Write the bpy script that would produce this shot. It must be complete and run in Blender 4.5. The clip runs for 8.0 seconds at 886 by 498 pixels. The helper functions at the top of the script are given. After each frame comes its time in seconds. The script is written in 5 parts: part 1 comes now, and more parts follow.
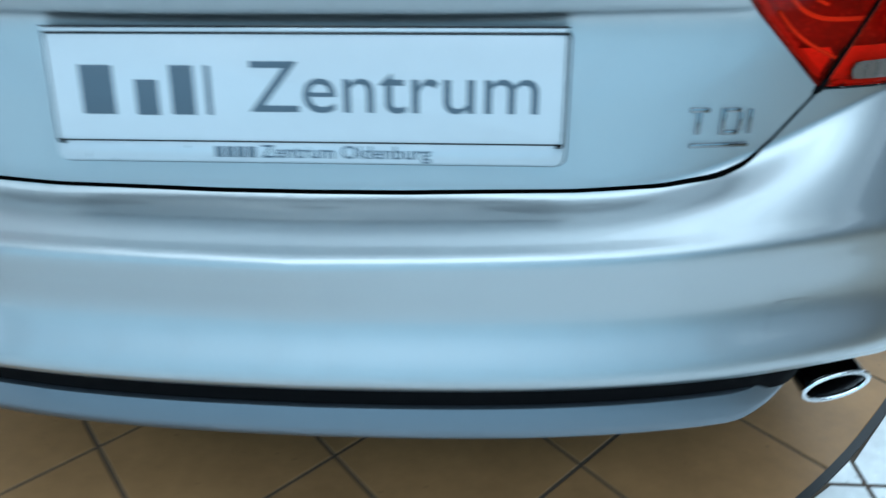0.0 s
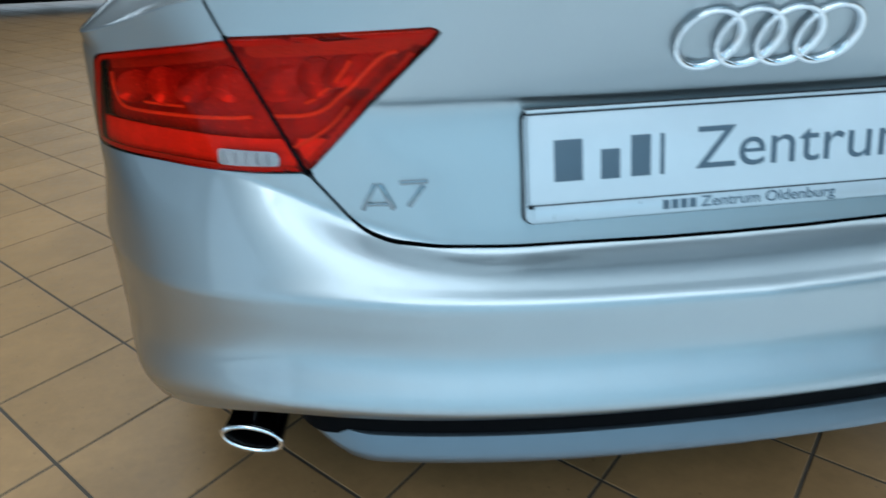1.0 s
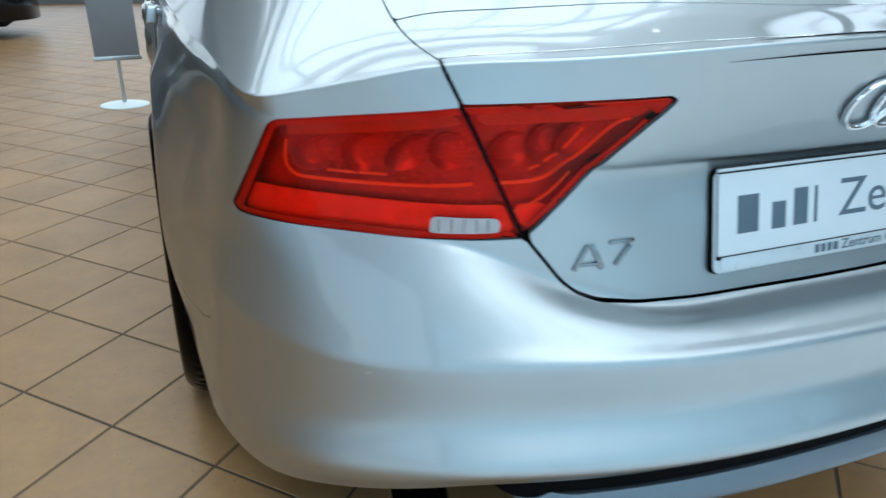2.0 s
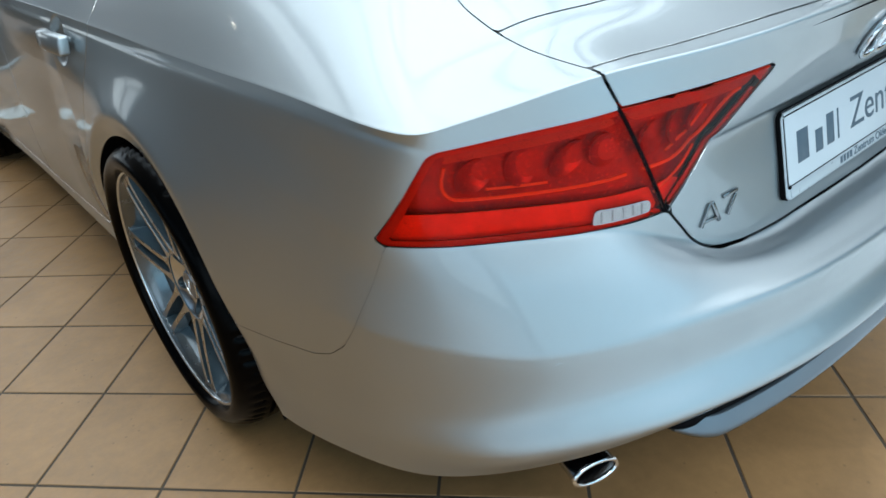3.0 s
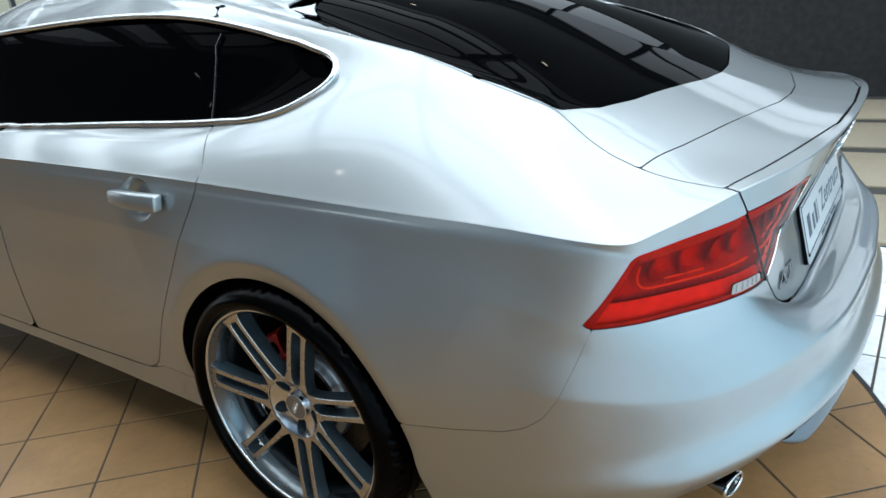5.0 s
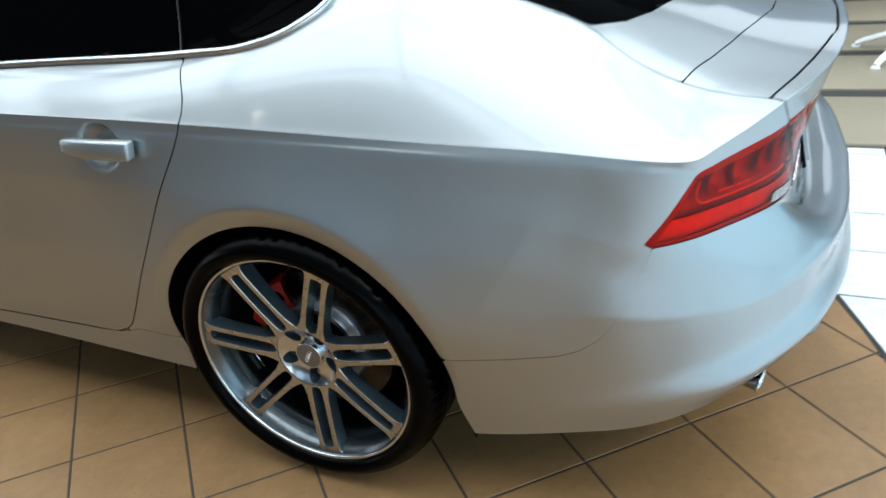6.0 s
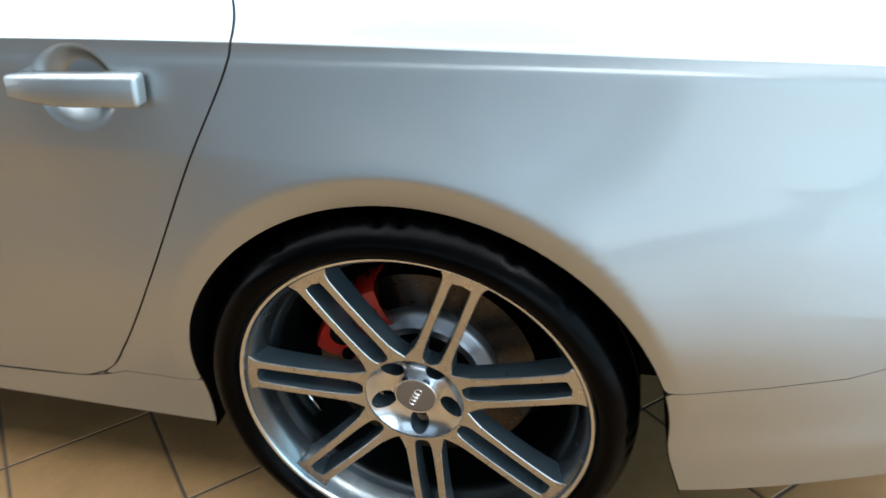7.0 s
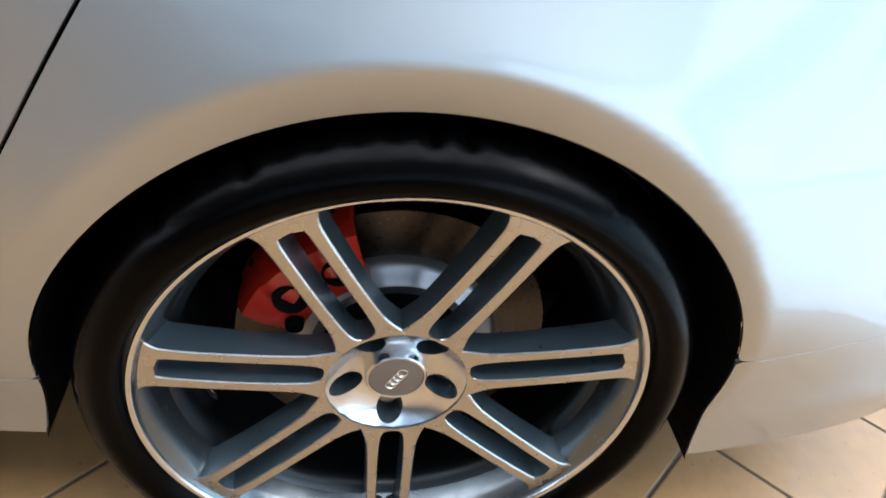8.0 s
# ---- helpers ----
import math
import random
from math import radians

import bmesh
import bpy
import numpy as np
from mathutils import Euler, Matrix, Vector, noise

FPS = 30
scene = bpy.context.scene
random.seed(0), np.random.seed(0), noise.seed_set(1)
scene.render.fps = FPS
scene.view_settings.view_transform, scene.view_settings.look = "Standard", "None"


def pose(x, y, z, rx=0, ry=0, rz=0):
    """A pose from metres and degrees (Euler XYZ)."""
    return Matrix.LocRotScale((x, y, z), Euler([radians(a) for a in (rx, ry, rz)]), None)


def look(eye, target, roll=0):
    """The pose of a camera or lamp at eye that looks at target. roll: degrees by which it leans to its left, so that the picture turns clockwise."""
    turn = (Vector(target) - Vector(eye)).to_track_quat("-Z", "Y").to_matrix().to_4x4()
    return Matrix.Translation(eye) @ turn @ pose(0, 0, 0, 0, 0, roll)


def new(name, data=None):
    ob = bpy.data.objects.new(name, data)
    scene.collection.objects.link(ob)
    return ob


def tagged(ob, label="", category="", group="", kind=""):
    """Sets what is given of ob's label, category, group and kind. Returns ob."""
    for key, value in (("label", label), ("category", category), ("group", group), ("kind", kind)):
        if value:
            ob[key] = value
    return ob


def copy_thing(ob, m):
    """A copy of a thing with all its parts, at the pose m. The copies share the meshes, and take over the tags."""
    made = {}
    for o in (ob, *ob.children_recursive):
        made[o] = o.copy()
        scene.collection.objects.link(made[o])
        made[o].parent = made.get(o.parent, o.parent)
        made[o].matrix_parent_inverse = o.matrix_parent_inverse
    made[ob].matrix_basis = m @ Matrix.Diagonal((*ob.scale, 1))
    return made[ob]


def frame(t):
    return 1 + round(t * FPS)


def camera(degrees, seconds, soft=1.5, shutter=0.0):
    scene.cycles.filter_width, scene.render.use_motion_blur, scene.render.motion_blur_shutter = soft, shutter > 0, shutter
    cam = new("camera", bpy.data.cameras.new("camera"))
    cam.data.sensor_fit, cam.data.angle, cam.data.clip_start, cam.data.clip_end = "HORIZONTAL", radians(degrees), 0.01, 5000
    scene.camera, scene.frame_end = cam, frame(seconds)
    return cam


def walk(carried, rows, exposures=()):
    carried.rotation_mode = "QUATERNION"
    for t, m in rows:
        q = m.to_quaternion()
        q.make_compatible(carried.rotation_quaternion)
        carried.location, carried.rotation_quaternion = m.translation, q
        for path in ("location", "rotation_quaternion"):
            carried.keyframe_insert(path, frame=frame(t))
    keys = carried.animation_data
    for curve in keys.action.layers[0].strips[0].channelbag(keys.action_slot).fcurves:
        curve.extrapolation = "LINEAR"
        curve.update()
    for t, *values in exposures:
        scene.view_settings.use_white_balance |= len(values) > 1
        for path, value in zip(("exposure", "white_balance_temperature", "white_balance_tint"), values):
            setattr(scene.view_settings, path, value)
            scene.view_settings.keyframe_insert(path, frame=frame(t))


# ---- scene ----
cam = camera(64.9, 8.0, soft=1.5, shutter=0.4)
PATH = [
    (0, (0.186, -0.574, 0.898), (0.074, 1.174, -0.068), -0.6),
    (0.2, (0.048, -0.650, 0.929), (0.009, 1.092, -0.054), -0.9),
    (0.3, (-0.009, -0.692, 0.931), (-0.011, 1.057, -0.037), 0.1),
    (0.5, (-0.135, -0.716, 0.932), (-0.083, 1.074, 0.041), 0.5),
    (0.7, (-0.264, -0.709, 0.925), (-0.135, 1.084, 0.047), -1.5),
    (0.8, (-0.338, -0.691, 0.939), (-0.197, 1.108, 0.076), -2.3),
    (1, (-0.46, -0.655, 0.96), (-0.248, 1.142, 0.109), -2.0),
    (1.2, (-0.573, -0.639, 0.968), (-0.287, 1.167, 0.158), -1.6),
    (1.5, (-0.711, -0.62, 0.978), (-0.227, 1.164, 0.215), 0.3),
    (1.7, (-0.782, -0.599, 0.995), (-0.174, 1.148, 0.234), 0.9),
    (2, (-0.896, -0.526, 0.999), (-0.21, 1.186, 0.226), 0.6),
    (2.2, (-0.966, -0.469, 1.008), (-0.216, 1.209, 0.219), -1.6),
    (3.3, (-1.353, -0.259, 1.142), (-0.212, 1.069, 0.176), -7.1),
    (3.5, (-1.409, -0.201, 1.153), (-0.233, 1.102, 0.194), -7.6),
    (3.8, (-1.477, -0.126, 1.204), (-0.231, 1.092, 0.222), -7.6),
    (4, (-1.537, -0.083, 1.243), (-0.242, 1.115, 0.302), -8.6),
    (4.3, (-1.664, -0.053, 1.315), (-0.321, 1.063, 0.339), -10.4),
    (4.5, (-1.743, -0.055, 1.351), (-0.327, 1.02, 0.435), -9.5),
    (4.7, (-1.773, -0.102, 1.269), (-0.321, 1.064, 0.54), -7.5),
    (5.8, (-1.966, 0.138, 1.356), (-0.403, 1.005, 0.458), -7.6),
    (6, (-1.929, 0.225, 1.314), (-0.353, 1.007, 0.362), -7.4),
    (6.2, (-1.873, 0.351, 1.286), (-0.316, 1.130, 0.301), -9.7),
    (6.5, (-1.779, 0.545, 1.249), (-0.214, 1.269, 0.237), -8.9),
    (6.8, (-1.714, 0.734, 1.171), (-0.092, 1.316, 0.155), -6.5),
    (7, (-1.677, 0.852, 1.115), (-0.014, 1.303, 0.1), -4.5),
    (7.2, (-1.637, 0.948, 1.051), (0.098, 1.250, 0.102), -1.2),
    (7.5, (-1.564, 1.065, 0.998), (0.189, 1.065, 0.032), 6.4),
    (7.7, (-1.494, 1.139, 0.972), (0.191, 0.984, -0.094), 6.8),
    (8, (-1.405, 1.248, 0.964), (0.126, 0.855, -0.26), 12.8),
]
walk(cam, [(t, look(eye, target, roll)) for t, eye, target, roll in PATH],
     [(0.0, -0.76, 5300, -2), (1.0, -0.78, 5450, -1), (2.0, -0.70, 5700, 1), (3.5, -0.54, 5980, 4), (6.0, -0.38, 6080, 5), (6.5, -0.05, 6120, 5), (7.0, 0.34, 6120, 6), (7.5, 0.54, 6150, 8), (8.0, 0.70, 6080, 12)])

# ---- light: an overcast day, let in by the showroom's windows and roof lights ----
world = bpy.data.worlds.new("sky")
scene.world = world
world.use_nodes = True
wn, wl = world.node_tree.nodes, world.node_tree.links
sky = wn.new("ShaderNodeTexSky")
sky.sky_type, sky.sun_disc = "NISHITA", False
sky.sun_elevation, sky.sun_rotation = radians(48), radians(200)
wn["Background"].inputs[1].default_value = 0.10
wl.new(sky.outputs[0], wn["Background"].inputs[0])
sun = new("sun", bpy.data.lights.new("sun", "SUN"))
sun.data.energy, sun.data.angle, sun.data.color = 0.5, radians(12), (1.0, 0.96, 0.9)
sun.matrix_world = look((-6, -14, 17), (0, 1, 0))


def opening_light(name, eye, target, wide, high, watts, color):
    """The sky's light that comes in by a row of windows."""
    lamp = new(name, bpy.data.lights.new(name, "AREA"))
    lamp.data.shape, lamp.data.size, lamp.data.size_y = "RECTANGLE", wide, high
    lamp.data.energy, lamp.data.color = watts, color
    lamp.matrix_world = look(eye, target) if target else pose(*eye)


opening_light("side_window_light", (-9.2, -4.4, 2.6), (0, -4.4, 2.6), 6.4, 3.9, 195, (0.80, 0.92, 1.0))
opening_light("front_side_window_light", (-9.2, 4.9, 3.35), (0, 4.9, 3.35), 5.6, 2.8, 12, (0.86, 0.98, 0.95))
opening_light("middle_side_window_light", (-9.2, 0.45, 3.35), (0, 0.45, 3.35), 3.2, 2.8, 25, (0.80, 0.95, 1.0))
opening_light("rear_window_light", (-0.5, -8.2, 2.1), (-0.5, 0, 2.1), 16.0, 3.8, 450, (0.45, 0.78, 0.98))
opening_light("roof_light_light", (0.6, 3.05, 5.35), None, 7.6, 21.1, 2500, (0.93, 0.98, 1.0))
opening_light("far_window_light", (-0.5, 17.2, 2.2), (-0.5, 0, 2.2), 16.0, 3.8, 420, (0.97, 0.98, 1.0))
opening_light("high_window_light", (8.2, 4.5, 3.97), (0, 4.5, 3.97), 23.0, 1.5, 320, (0.92, 0.97, 1.0))

# ---- materials ----
def material(name, base, rough=0.5, metal=0.0, coat=0.0, vary=0.06, scale=6.0, bump=0.0, bump_scale=60.0, spec=0.5, coat_rough=0.03):
    m = bpy.data.materials.new(name)
    m.use_nodes = True
    n, l = m.node_tree.nodes, m.node_tree.links
    b = n["Principled BSDF"]
    b.inputs["Roughness"].default_value, b.inputs["Metallic"].default_value = rough, metal
    b.inputs["Coat Weight"].default_value, b.inputs["Coat Roughness"].default_value = coat, coat_rough
    b.inputs["Specular IOR Level"].default_value = spec
    at = n.new("ShaderNodeTexCoord")
    big, small = n.new("ShaderNodeTexNoise"), n.new("ShaderNodeTexNoise")
    big.inputs["Scale"].default_value, small.inputs["Scale"].default_value = scale, scale * 9
    big.inputs["Detail"].default_value = small.inputs["Detail"].default_value = 4
    l.new(at.outputs["Object"], big.inputs["Vector"])
    l.new(at.outputs["Object"], small.inputs["Vector"])
    add = n.new("ShaderNodeMath")
    add.operation = "ADD"
    l.new(big.outputs[0], add.inputs[0])
    l.new(small.outputs[0], add.inputs[1])
    ramp = n.new("ShaderNodeMapRange")
    ramp.inputs[1].default_value, ramp.inputs[2].default_value = 0.6, 1.4
    ramp.inputs[3].default_value, ramp.inputs[4].default_value = 1 - vary, 1 + vary
    l.new(add.outputs[0], ramp.inputs[0])
    mix = n.new("ShaderNodeVectorMath")
    mix.operation = "SCALE"
    mix.inputs[0].default_value = base
    l.new(ramp.outputs[0], mix.inputs[3])
    l.new(mix.outputs[0], b.inputs["Base Color"])
    wear = n.new("ShaderNodeMapRange")
    wear.inputs[1].default_value, wear.inputs[2].default_value = 0.3, 0.7
    wear.inputs[3].default_value, wear.inputs[4].default_value = rough * 0.85, min(1, rough * 1.15)
    l.new(small.outputs[0], wear.inputs[0])
    l.new(wear.outputs[0], b.inputs["Roughness"])
    if bump:
        grain, bm = n.new("ShaderNodeTexNoise"), n.new("ShaderNodeBump")
        grain.inputs["Scale"].default_value, grain.inputs["Detail"].default_value = bump_scale, 5
        l.new(at.outputs["Object"], grain.inputs["Vector"])
        bm.inputs["Strength"].default_value, bm.inputs["Distance"].default_value = bump, 0.002
        l.new(grain.outputs[0], bm.inputs["Height"])
        l.new(bm.outputs[0], b.inputs["Normal"])
    return m


def tinted_lens(name, color, deep=1.0):
    """Clear coloured plastic: lets light through in its colour, with a gloss on top."""
    m = bpy.data.materials.new(name)
    m.use_nodes = True
    n, l = m.node_tree.nodes, m.node_tree.links
    n.remove(n["Principled BSDF"])
    clear, gloss, mix, fres = n.new("ShaderNodeBsdfTransparent"), n.new("ShaderNodeBsdfGlossy"), n.new("ShaderNodeMixShader"), n.new("ShaderNodeFresnel")
    clear.inputs[0].default_value = (*color, 1)
    gloss.inputs["Roughness"].default_value = 0.04
    fres.inputs[0].default_value = 1.22
    l.new(fres.outputs[0], mix.inputs[0])
    l.new(clear.outputs[0], mix.inputs[1])
    l.new(gloss.outputs[0], mix.inputs[2])
    l.new(mix.outputs[0], n["Material Output"].inputs[0])
    return m


def car_paint(name, base):
    """Silver lacquer: metal flake with a soft, even gloss under clear varnish."""
    m = bpy.data.materials.new(name)
    m.use_nodes = True
    n, l = m.node_tree.nodes, m.node_tree.links
    n.remove(n["Principled BSDF"])
    at, cloud, tone = n.new("ShaderNodeTexCoord"), n.new("ShaderNodeTexNoise"), n.new("ShaderNodeMix")
    tone.data_type = "RGBA"
    cloud.inputs["Scale"].default_value = 0.9
    l.new(at.outputs["Object"], cloud.inputs["Vector"])
    l.new(cloud.outputs[0], tone.inputs["Factor"])
    tone.inputs["A"].default_value, tone.inputs["B"].default_value = (*(c * 0.975 for c in base), 1), (*(c * 1.025 for c in base), 1)
    flake, body, varnish = n.new("ShaderNodeBsdfGlossy"), n.new("ShaderNodeBsdfDiffuse"), n.new("ShaderNodeBsdfGlossy")
    flake.distribution, varnish.distribution = "BECKMANN", "GGX"
    flake.inputs["Roughness"].default_value, varnish.inputs["Roughness"].default_value = 0.48, 0.07
    l.new(tone.outputs["Result"], flake.inputs["Color"])
    l.new(tone.outputs["Result"], body.inputs["Color"])
    under, over, edge = n.new("ShaderNodeMixShader"), n.new("ShaderNodeMixShader"), n.new("ShaderNodeFresnel")
    under.inputs[0].default_value = 0.10
    edge.inputs[0].default_value = 1.45
    l.new(flake.outputs[0], under.inputs[1])
    l.new(body.outputs[0], under.inputs[2])
    l.new(edge.outputs[0], over.inputs[0])
    l.new(under.outputs[0], over.inputs[1])
    l.new(varnish.outputs[0], over.inputs[2])
    l.new(over.outputs[0], n["Material Output"].inputs[0])
    return m


PAINT = car_paint("silver_paint", (0.385, 0.413, 0.427))
VALANCE_PAINT = car_paint("grey_valance_paint", (0.135, 0.162, 0.190))
BLACK = material("black_plastic", (0.0025, 0.0025, 0.003), 0.7, vary=0.2, spec=0.04)
GLOSS_BLACK = material("gloss_black", (0.008, 0.008, 0.009), 0.25)
DARK = material("underbody_black", (0.005, 0.005, 0.005), 0.9, spec=0.05)
CHROME = material("chrome", (0.75, 0.76, 0.78), 0.07, 1.0, vary=0.02)
# chrome again, with the dark that the badge mirrors put into its colour
BADGE = material("darkened_chrome", (0.24, 0.25, 0.26), 0.12, 1.0, vary=0.04)
SMOKED = material("smoked_chrome", (0.22, 0.225, 0.23), 0.18, 1.0, vary=0.04)
SATIN = material("satin_chrome", (0.72, 0.73, 0.74), 0.22, 1.0, vary=0.02)
RIM_FACE = material("machined_alloy", (0.46, 0.455, 0.45), 0.27, 1.0, vary=0.03, scale=3)
RIM_PAINT = material("grey_rim_lacquer", (0.098, 0.138, 0.165), 0.32, 0.7, 0.5, vary=0.04, scale=10)
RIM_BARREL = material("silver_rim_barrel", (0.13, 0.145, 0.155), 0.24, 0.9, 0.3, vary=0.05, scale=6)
# barrel lacquer again, with the shade deep in the rim put into its colour
RIM_SHADE = material("shaded_rim_inside", (0.035, 0.04, 0.044), 0.34, 0.8, vary=0.08, scale=6)
RIM_POLISH = material("polished_alloy", (0.60, 0.62, 0.65), 0.18, 1.0, vary=0.03, scale=4)
RUBBER = material("tyre_rubber", (0.0005, 0.0005, 0.0006), 0.22, vary=0.25, scale=18, bump=0.06, bump_scale=240, spec=0.045)
DISC = material("brake_disc_steel", (0.060, 0.052, 0.045), 0.30, 1.0, vary=0.12, scale=24, bump=0.1, bump_scale=400)
HAT = material("brake_hat_alloy", (0.36, 0.375, 0.40), 0.42, 0.95, vary=0.08, scale=24)
CALIPER = material("red_caliper_paint", (0.40, 0.016, 0.006), 0.36, 0.0, 0.4, vary=0.12, scale=20)
GLASS = material("privacy_glass", (0.0009, 0.0010, 0.0012), 0.02, 0.0, vary=0.05, spec=0.005)
LENS_RED = tinted_lens("red_lens", (1.0, 0.26, 0.10))
LENS_CLEAR = tinted_lens("clear_lens", (0.9, 0.9, 0.9))
LAMP_BACK = material("lamp_red_backing", (0.88, 0.090, 0.034), 0.32, 0.2, vary=0.2, scale=40)
LAMP_DARK = material("lamp_dark_backing", (0.42, 0.026, 0.012), 0.25, 0.35, vary=0.35, scale=30, bump=0.5, bump_scale=40)
LAMP_RIM = material("lamp_rim_red", (0.48, 0.036, 0.018), 0.4, 0.1, vary=0.2, scale=40)
LAMP_GUIDE = material("lamp_light_guide", (0.95, 0.30, 0.16), 0.15, 0.1, vary=0.1, scale=60)
LAMP_SILVER = material("lamp_reflector", (0.34, 0.32, 0.32), 0.2, 0.9, vary=0.2, scale=80)
PLATE_WHITE = material("plate_white", (0.50, 0.54, 0.57), 0.4, 0.0, 0.3, vary=0.02)
PLATE_INK = material("plate_ink", (0.07, 0.10, 0.13), 0.5)
FRAME_SILVER = material("plate_frame_silver", (0.47, 0.51, 0.54), 0.32, 0.25, vary=0.03)
CAP = material("wheel_cap_grey", (0.17, 0.152, 0.135), 0.4, 0.5, vary=0.05)
LAMP_TOP = material("lamp_pink_strip", (0.44, 0.09, 0.09), 0.3, 0.4, vary=0.15, scale=60)

# ---- the car's body: one skin, lofted through section rows, then divided into panels ----
WHEEL_Y, WHEEL_Z = 1.133, 0.347
BASE = 2.914


def spline(knots, pts, at):
    """Natural cubic through pts (k, dims) at the knots."""
    k = len(knots)
    h = np.diff(knots)
    a = np.zeros((k, k))
    r = np.zeros((k, pts.shape[1]))
    a[0, 0] = a[-1, -1] = 1
    for i in range(1, k - 1):
        a[i, i - 1:i + 2] = h[i - 1], 2 * (h[i - 1] + h[i]), h[i]
        r[i] = 6 * ((pts[i + 1] - pts[i]) / h[i] - (pts[i] - pts[i - 1]) / h[i - 1])
    c = np.linalg.solve(a, r)
    i = np.clip(np.searchsorted(knots, at, side="right") - 1, 0, k - 2)
    s, e = (at - knots[i])[:, None], (knots[i + 1] - at)[:, None]
    hi = h[i][:, None]
    return (c[i] * e ** 3 + c[i + 1] * s ** 3) / (6 * hi) + (pts[i] / hi - c[i] * hi / 6) * e + (pts[i + 1] / hi - c[i + 1] * hi / 6) * s


# section rows from the bottom edge up: half width, distance from the tail, height, at stations round the car


def row(w, y, z):
    return np.array([w, y, z], float).T


NOSE_Y = [3.9, 4.55, 4.86, 4.93]
BOTTOM = row([0, .2, .38, .5, .61, .71, .79, .839, .874, .893, .885, .87, .875, .88, .88, .78, .45, 0],
             [-.014, -.008, .012, .039, .080, .150, .245, .352, .5, .73, 1.13, 1.53, 2, 3] + NOSE_Y,
             [.410, .410, .410, .409, .402, .368, .328, .292, .272, .226, .226, .226, .25, .262, .23, .22, .22, .22])
BULGE = row([0, .2, .38, .5, .61, .706, .784, .842, .872, .889, .89, .882, .888, .892, .91, .82, .48, 0],
            [.001, .008, .028, .059, .100, .164, .250, .360, .5, .73, 1.13, 1.53, 2, 3] + NOSE_Y,
            [.49, .49, .49, .49, .482, .465, .44, .42, .40, .37, .37, .37, .38, .39, .38, .37, .37, .37])
CREST = row([0, .2, .38, .5, .61, .703, .780, .8425, .866, .882, .885, .885, .892, .896, .91, .82, .48, 0],
            [-.005, .005, .024, .054, .099, .162, .247, .361, .5, .73, 1.13, 1.53, 2, 3] + NOSE_Y,
            [.563, .564, .567, .568, .562, .551, .549, .556, .565, .57, .57, .57, .57, .57, .55, .52, .51, .51])
SHELF = row([0, .2, .38, .5, .61, .708, .782, .833, .857, .876, .877, .88, .886, .89, .90, .81, .47, 0],
            [.044, .049, .067, .095, .138, .208, .284, .377, .5, .73, 1.13, 1.53, 2, 3, 3.9, 4.54, 4.84, 4.91],
            [.5825, .583, .592, .612, .636, .64, .64, .64, .65, .67, .68, .69, .69, .70, .66, .6, .58, .58])
SEAM = row([0, .2, .38, .505, .61, .71, .78, .829, .849, .867, .874, .882, .887, .884, .885, .79, .45, 0],
           [.105, .107, .114, .138, .17, .243, .305, .375, .5, .73, 1.13, 1.53, 2, 3, 3.9, 4.52, 4.81, 4.88],
           [.589, .591, .603, .648, .692, .695, .694, .694, .72, .74, .76, .77, .78, .78, .75, .66, .64, .64])
PLATE = row([0, .2, .38, .5, .61, .705, .775, .819, .839, .859, .870, .879, .8845, .88, .87, .77, .43, 0],
            [.121, .122, .127, .140, .17, .235, .298, .357, .5, .73, 1.13, 1.53, 2, 3, 3.9, 4.48, 4.77, 4.84],
            [.68, .68, .69, .74, .77, .765, .76, .765, .78, .80, .82, .83, .84, .85, .80, .70, .68, .68])
UNDER = row([0, .2, .38, .5, .61, .70, .77, .8085, .8305, .8505, .8657, .8747, .881, .878, .86, .76, .42, 0],
            [.1375, .1372, .1350, .1395, .172, .236, .289, .340, .5, .73, 1.13, 1.53, 2, 3, 3.9, 4.45, 4.73, 4.8],
            [.763, .764, .769, .782, .828, .83, .818, .828, .84, .858, .876, .888, .896, .903, .84, .74, .72, .72])
OVER = row([0, .2, .38, .5, .612, .70, .769, .8055, .828, .8475, .8637, .8727, .8795, .878, .855, .755, .41, 0],
           [.1290, .1287, .1265, .1365, .173, .236, .288, .337, .5, .73, 1.13, 1.53, 2, 3, 3.9, 4.44, 4.72, 4.79],
           [.772, .773, .778, .793, .842, .838, .824, .8355, .8486, .8634, .8824, .8962, .9055, .911, .85, .75, .73, .73])
EDGE = row([0, .2, .38, .5, .615, .70, .765, .803, .8225, .8405, .8607, .8702, .877, .885, .84, .74, .40, 0],
           [.052, .059, .088, .126, .177, .233, .283, .325, .5, .73, 1.13, 1.53, 2, 3, 3.9, 4.42, 4.7, 4.77],
           [.923, .919, .909, .901, .893, .872, .854, .8475, .8606, .8764, .8994, .9162, .9275, .935, .87, .77, .75, .75])
BELT = row([0, .2, .38, .48, .54, .575, .585, .59, .60, .615, .657, .745, .765, .775, .70, .66, .4, 0],
           [.47, .475, .49, .505, .52, .535, .57, .64, .75, .88, 1.06, 1.42, 2, 3, 3.75, 3.85, 3.95, 4.0],
           [1.045, 1.042, 1.035, 1.03, 1.027, 1.028, 1.045, 1.072, 1.108, 1.135, 1.105, 1.014, 1.005, 1.0, .97, .975, .985, .99])
